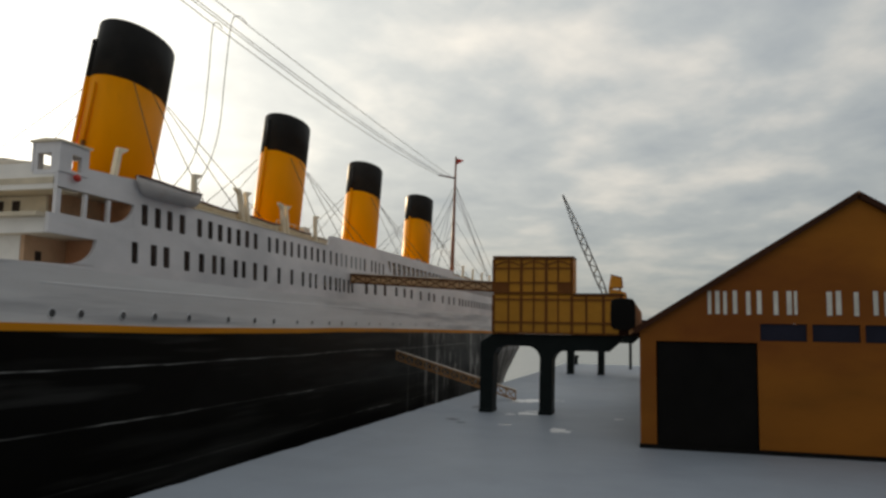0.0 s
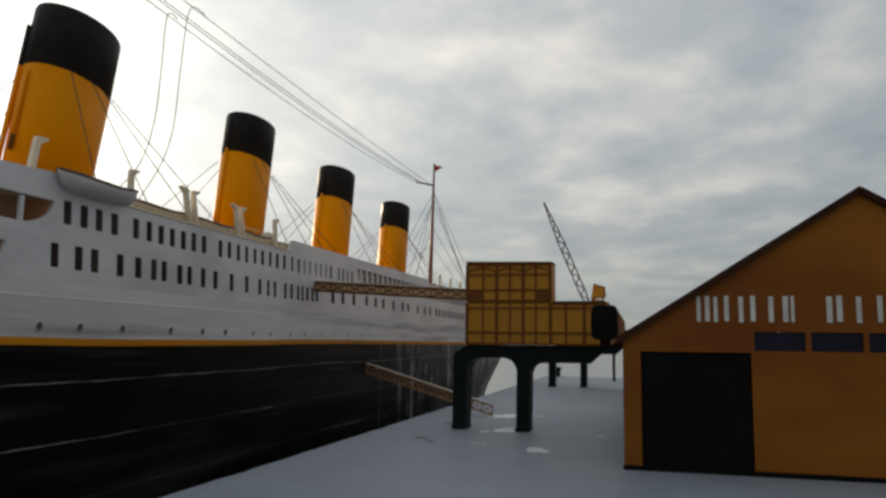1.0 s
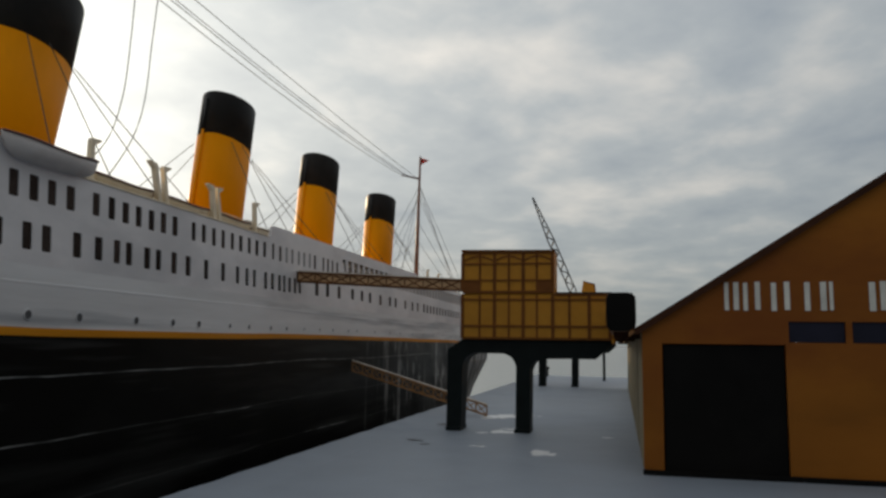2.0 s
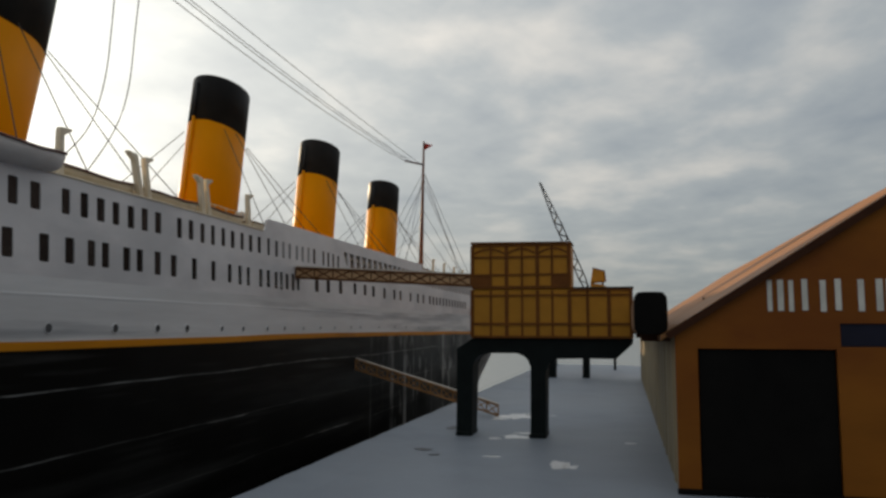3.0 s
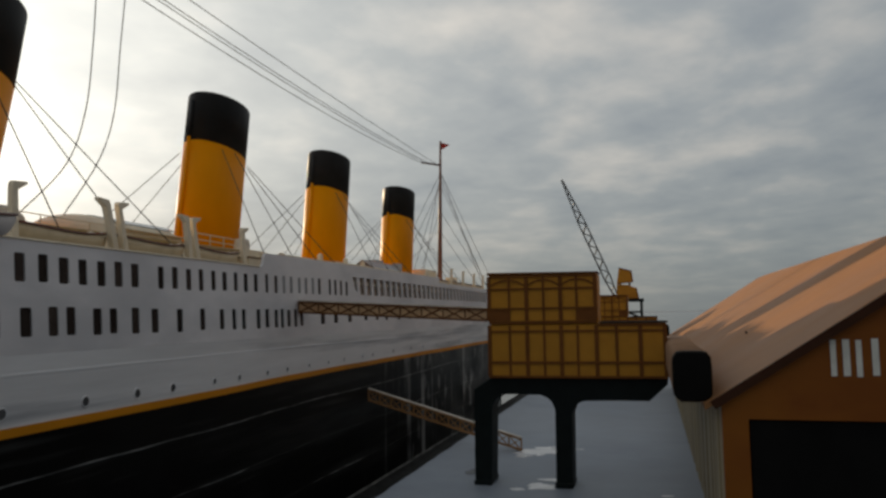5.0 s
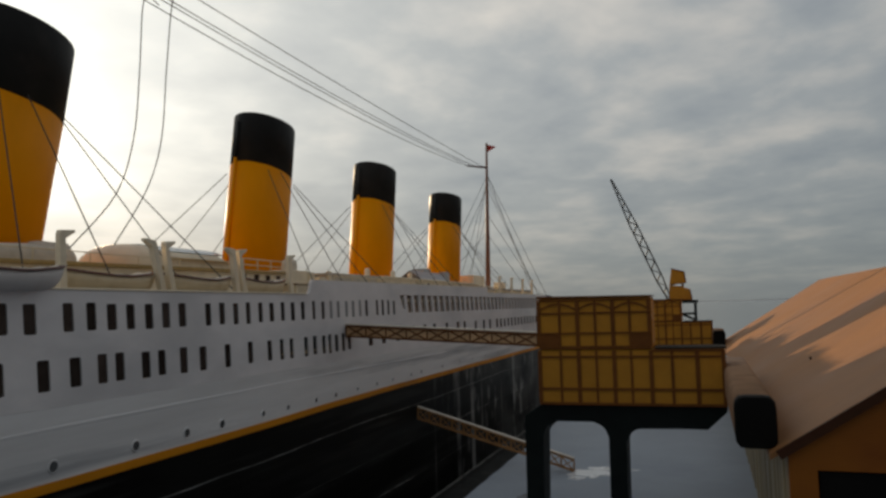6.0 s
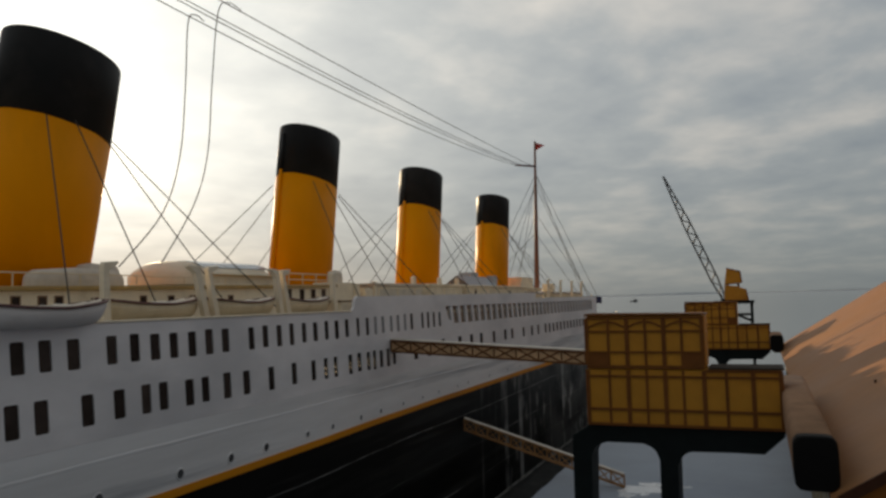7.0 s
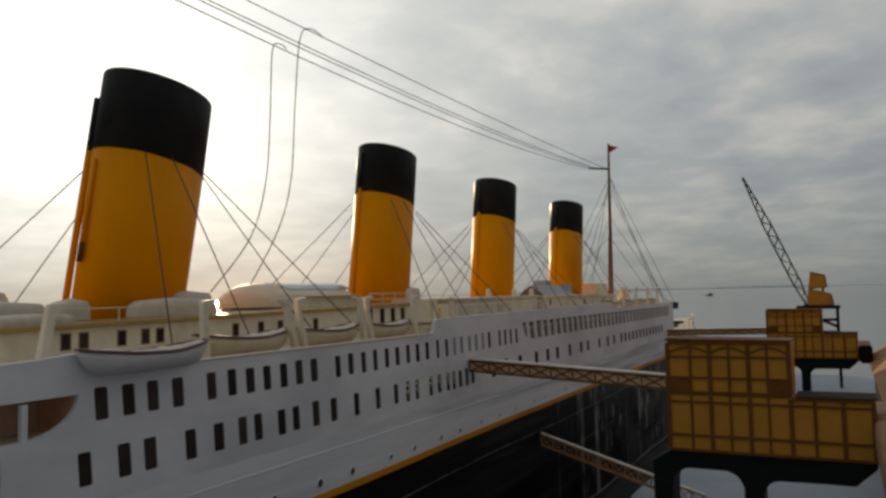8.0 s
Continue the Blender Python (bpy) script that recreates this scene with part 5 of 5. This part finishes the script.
# funnel stays, four a side
for yc in FUNNELS:
    for s, x1, dy in ((1, 0.152, 0.0), (-1, 0.175, -0.04)):
        for y0, x0, z0, y1 in ((-0.038, 0.0335, 0.418, -0.122), (-0.012, 0.0380, 0.418, -0.032), (0.035, 0.0305, 0.405, 0.061), (0.038, 0.0295, 0.409, 0.139)):
            k = 1.045 if yc < 1 else 1.0
            part("stay", tube(bmesh.new(), ((XC + s * x0 * k, yc + y0 - 0.010, z0), (XC + s * x1, yc + y1 + dy, 0.2350)), 0.00060, 5), ROPE, ship)


# masts and rigging
def mast(y_top, y_foot, top, gaff):
    bm = bmesh.new()
    tube(bm, ((XC, y_foot, 0.2346), (XC - 0.004, (y_top + y_foot) / 2, (top + 0.2346) / 2), (XC - 0.008, y_top, top)), 0.0084, 12, 0.0030)
    m = part("mast", bm, MASTMAT, ship, "slim red-brown raked mast", smooth=True)
    if gaff:
        part("gaff", tube(bmesh.new(), ((XC - 0.007, y_top - 0.010, 0.6445), gaff), 0.0034, 8, 0.0024), BOATRIM, m)
        bm = bmesh.new()
        vs = [bm.verts.new(p) for p in ((XC - 0.007, y_top + 0.002, 0.718), (XC + 0.024, y_top - 0.008, 0.706), (XC - 0.007, y_top + 0.002, 0.694))]
        vb = [bm.verts.new(v.co + Vector((0, 0.0008, 0))) for v in vs]
        bm.faces.new(vs)
        bm.faces.new(vb[::-1])
        for k in range(3):
            bm.faces.new((vs[k], vs[(k + 1) % 3], vb[(k + 1) % 3], vb[k]))
        part("pennant", bm, RED, m, "small red pennant")
    return m


GAFF = Vector((-0.563, 2.362, 0.632))
mast(2.488, 2.425, 0.722, GAFF)
mast(-0.285, -0.33, 0.700, None)
for s in (1, -1):
    for y1, z0 in ((2.33, 0.62), (2.40, 0.58), (2.52, 0.60), (2.585, 0.50), (2.66, 0.62), (2.30, 0.44)):
        y0 = 2.425 + (z0 - 0.2346) / 0.4874 * 0.063
        part("shroud", tube(bmesh.new(), ((XC - 0.005, y0, z0), (XC + s * (0.165 if y1 < 2.5 else 0.14), y1, 0.2350 if y1 < 2.31 else 0.2250)), 0.0007, 5), ROPE, ship)


def wire(x0, x1, y0, z0, ym, zm, k):
    """A slack aerial wire whose lowest place is at ym."""
    pts = []
    for i in range(33):
        y = y0 + (-0.30 - y0) * i / 32
        pts.append((x0 + (x1 - x0) * i / 32, y, zm + k * (y - ym) ** 2))
    part("aerial", tube(bmesh.new(), pts, 0.0007, 5), ROPE, ship)
    return pts


wire(-0.563, -0.520, 2.364, 0.632, 1.25, 0.5905, 0.0334)
wire(-0.557, -0.525, 2.392, 0.635, 1.28, 0.6030, 0.0260)
wire(-0.552, -0.528, 2.415, 0.638, 1.28, 0.6080, 0.0232)
wire(-0.543, -0.534, 2.455, 0.643, 1.30, 0.6310, 0.0098)


def loop(pts):
    fine = []
    P = [Vector(p) for p in pts]
    for i in range(len(P) - 1):
        p0, p1, p2, p3 = P[max(i - 1, 0)], P[i], P[i + 1], P[min(i + 2, len(P) - 1)]
        for k in range(6):
            t = k / 6
            fine.append(0.5 * ((2 * p1) + (p2 - p0) * t + (2 * p0 - 5 * p1 + 4 * p2 - p3) * t * t + (3 * p1 - p0 - 3 * p2 + p3) * t ** 3))
    part("aerial_lead", tube(bmesh.new(), fine + [P[-1]], 0.0007, 5), ROPE, ship)


loop(((-0.535, 1.002, 0.5925), (-0.534, 0.986, 0.5945), (-0.533, 0.972, 0.580), (-0.532, 0.966, 0.500), (-0.531, 0.956, 0.420), (-0.530, 0.928, 0.352), (-0.53, 0.866, 0.2900)))
loop(((-0.536, 1.075, 0.6315), (-0.536, 1.050, 0.6330), (-0.535, 1.028, 0.612), (-0.534, 1.015, 0.520), (-0.533, 1.005, 0.430), (-0.531, 0.978, 0.365), (-0.53, 0.924, 0.2940)))

# ensign at the end of the boat deck
flagm = bmesh.new()
rows = []
for i in range(9):
    x = -0.352 + 0.020 * i / 8
    rows.append([flagm.verts.new((x + 0.0, 2.335 + 0.004 * math.sin(i * 0.9) + 0.03 * i / 8 + dy, z - 0.0025 * i / 8)) for dy in (0, 0.0007) for z in (0.232, 0.250)])
for a, b in zip(rows, rows[1:]):
    flagm.faces.new((a[0], b[0], b[1], a[1]))
    flagm.faces.new((a[2], a[3], b[3], b[2]))
    flagm.faces.new((a[1], b[1], b[3], a[3]))
    flagm.faces.new((a[0], a[2], b[2], b[0]))
part("ensign", flagm, NAVY, ship, "small navy-blue ensign")
part("flag_pole", tube(bmesh.new(), ((-0.352, 2.335, 0.2250), (-0.353, 2.337, 0.2560)), 0.0009, 6), CREAM, ship)


# davits: flat tapered arms with a hooked head
def davit(y, lean, x=-0.352, foot=0.2346, head=0.2790, turn=1, slim=1.0):
    bm = bmesh.new()
    w0, w1 = 0.0034 * slim, 0.0021 * slim
    if turn < 0:
        out = [(y - w0, foot), (y + w0, foot), (y + lean + w1, head - 0.001), (y + lean + 0.001, head + 0.0015), (y + lean - 0.0110, head + 0.0025), (y + lean - 0.0115, head + 0.0008), (y + lean - w1, head - 0.004)]
    else:
        out = [(y - w0, foot), (y + w0, foot), (y + lean + w1, head - 0.004), (y + lean + 0.0115, head + 0.0008), (y + lean + 0.0110, head + 0.0025), (y + lean - 0.001, head + 0.0015), (y + lean - w1, head - 0.001)]
    prism(bm, out, "x", x - 0.0028 * slim, x + 0.0022 * slim, bevel=0.0005)
    return part("davit", bm, CREAM, ship, "cream davit with a hooked head")


for y, lean, turn in ((0.551, 0.007, 1), (0.682, -0.002, 1), (0.787, -0.013, -1), (0.799, -0.011, 1), (0.892, -0.008, -1), (0.9045, -0.011, 1), (0.992, -0.006, 1)):
    davit(y, lean, turn=turn)
for y in (1.9180, 2.0300, 2.1450, 2.2530):
    davit(y, 0.002, x=-0.362, head=0.2870, turn=1, slim=1.0)


# lifeboats: clinker shells with a dark gunwale and a canvas cover
def lifeboat(length, label, paint=None, deep=0.0145):
    b = thing("lifeboat", (0, 0, 0), label, "lifeboat", "lifeboats on the boat deck")
    bm = bmesh.new()
    rows = []
    n = 20
    for i in range(n + 1):
        u = -1 + 2 * i / n
        w = 0.0135 * (1 - abs(u) ** 2.6) ** 0.8 + 0.0006
        top_z = deep + 0.0046 * u * u
        keel_z = 0.0005 + 0.0055 * abs(u) ** 5
        row = []
        for k in range(13):
            a = math.pi * k / 12
            row.append(bm.verts.new((-w * math.cos(a), u * length / 2 * (1 - 0.13 * math.sin(a) ** 2 * abs(u) ** 4), top_z - (top_z - keel_z) * math.sin(a) ** 0.85)))
        rows.append(row)
    for a, c in zip(rows, rows[1:]):
        for k in range(12):
            bm.faces.new((a[k], a[k + 1], c[k + 1], c[k]))
        bm.faces.new((a[12], a[0], c[0], c[12]))
    bm.faces.new(rows[0])
    bm.faces.new(rows[-1][::-1])
    part("hull", bm, paint or BOATWHITE, b, smooth=True)
    bm = bmesh.new()
    for s in (1, -1):
        pts = []
        for i in range(n + 1):
            u = -1 + 2 * i / n
            w = 0.0135 * (1 - abs(u) ** 2.6) ** 0.8 + 0.0010
            pts.append((s * w, u * length / 2, deep + 0.0003 + 0.0046 * u * u + 0.0005 * noise.noise((u * 2.5, s, length * 70))))
        tube(bm, pts, 0.0010, 6)
    part("gunwale", bm, BOATRIM, b, "dark red-brown gunwale")
    bm = bmesh.new()
    rows = []
    for i in range(n + 1):
        u = -0.86 + 1.72 * i / n
        w = (0.0135 * (1 - abs(u) ** 2.6) ** 0.8) * 0.88
        rows.append([bm.verts.new((w * s, u * length / 2, deep - 0.0003 + 0.0046 * u * u + (0.0018 + 0.0024 * noise.noise((u * 5, s * 2, length * 40))) * (1 - s * s))) for s in (-1, -0.6, -0.2, 0.2, 0.6, 1)])
    for a, c in zip(rows, rows[1:]):
        for k in range(5):
            bm.faces.new((a[k], a[k + 1], c[k + 1], c[k]))
    part("cover", bm, COVER, b, "grey canvas cover", smooth=True)
    return b


first = lifeboat(0.102, "white clinker lifeboat with dark gunwale slung over the side", BOATGREY, 0.0130)
first.location = (-0.3315, 0.6120, 0.2357)
for y, ln, x in ((0.7360, 0.108, -0.3640), (0.8450, 0.102, -0.3640), (0.9480, 0.094, -0.3640)):
    b = lifeboat(ln, "cream lifeboat with dark gunwale in chocks between davits")
    b.location = (x, y, 0.2358)
    part("chock", boxbm(-0.010, 0.010, -0.030, -0.024, -0.0012, 0.0040), CREAM, b)
for y in (1.838, 1.974, 2.088, 2.200):
    b = lifeboat(0.098, "cream lifeboat in chocks between davits near the stern")
    b.location = (-0.3700, y, 0.2425)

# upright boards of the warehouse's long side
PLANK = finish(boxbm(-0.0022, 0.0, -0.0085, 0.0085, QZ, EAVE - 0.002, bevel=0.0007), "plank", SHEDSIDE)
n_planks = 80
for k in range(n_planks):
    y = SY0 + 0.0165 + (SY1 - SY0 - 0.024) * k / (n_planks - 1)
    piece("plank", PLANK, long_side, (SX0 + 0.0029 + 0.0006 * math.sin(k * 2.3), y, 0.0), (1, 0.96 + 0.06 * math.sin(k * 1.7), 1.0))
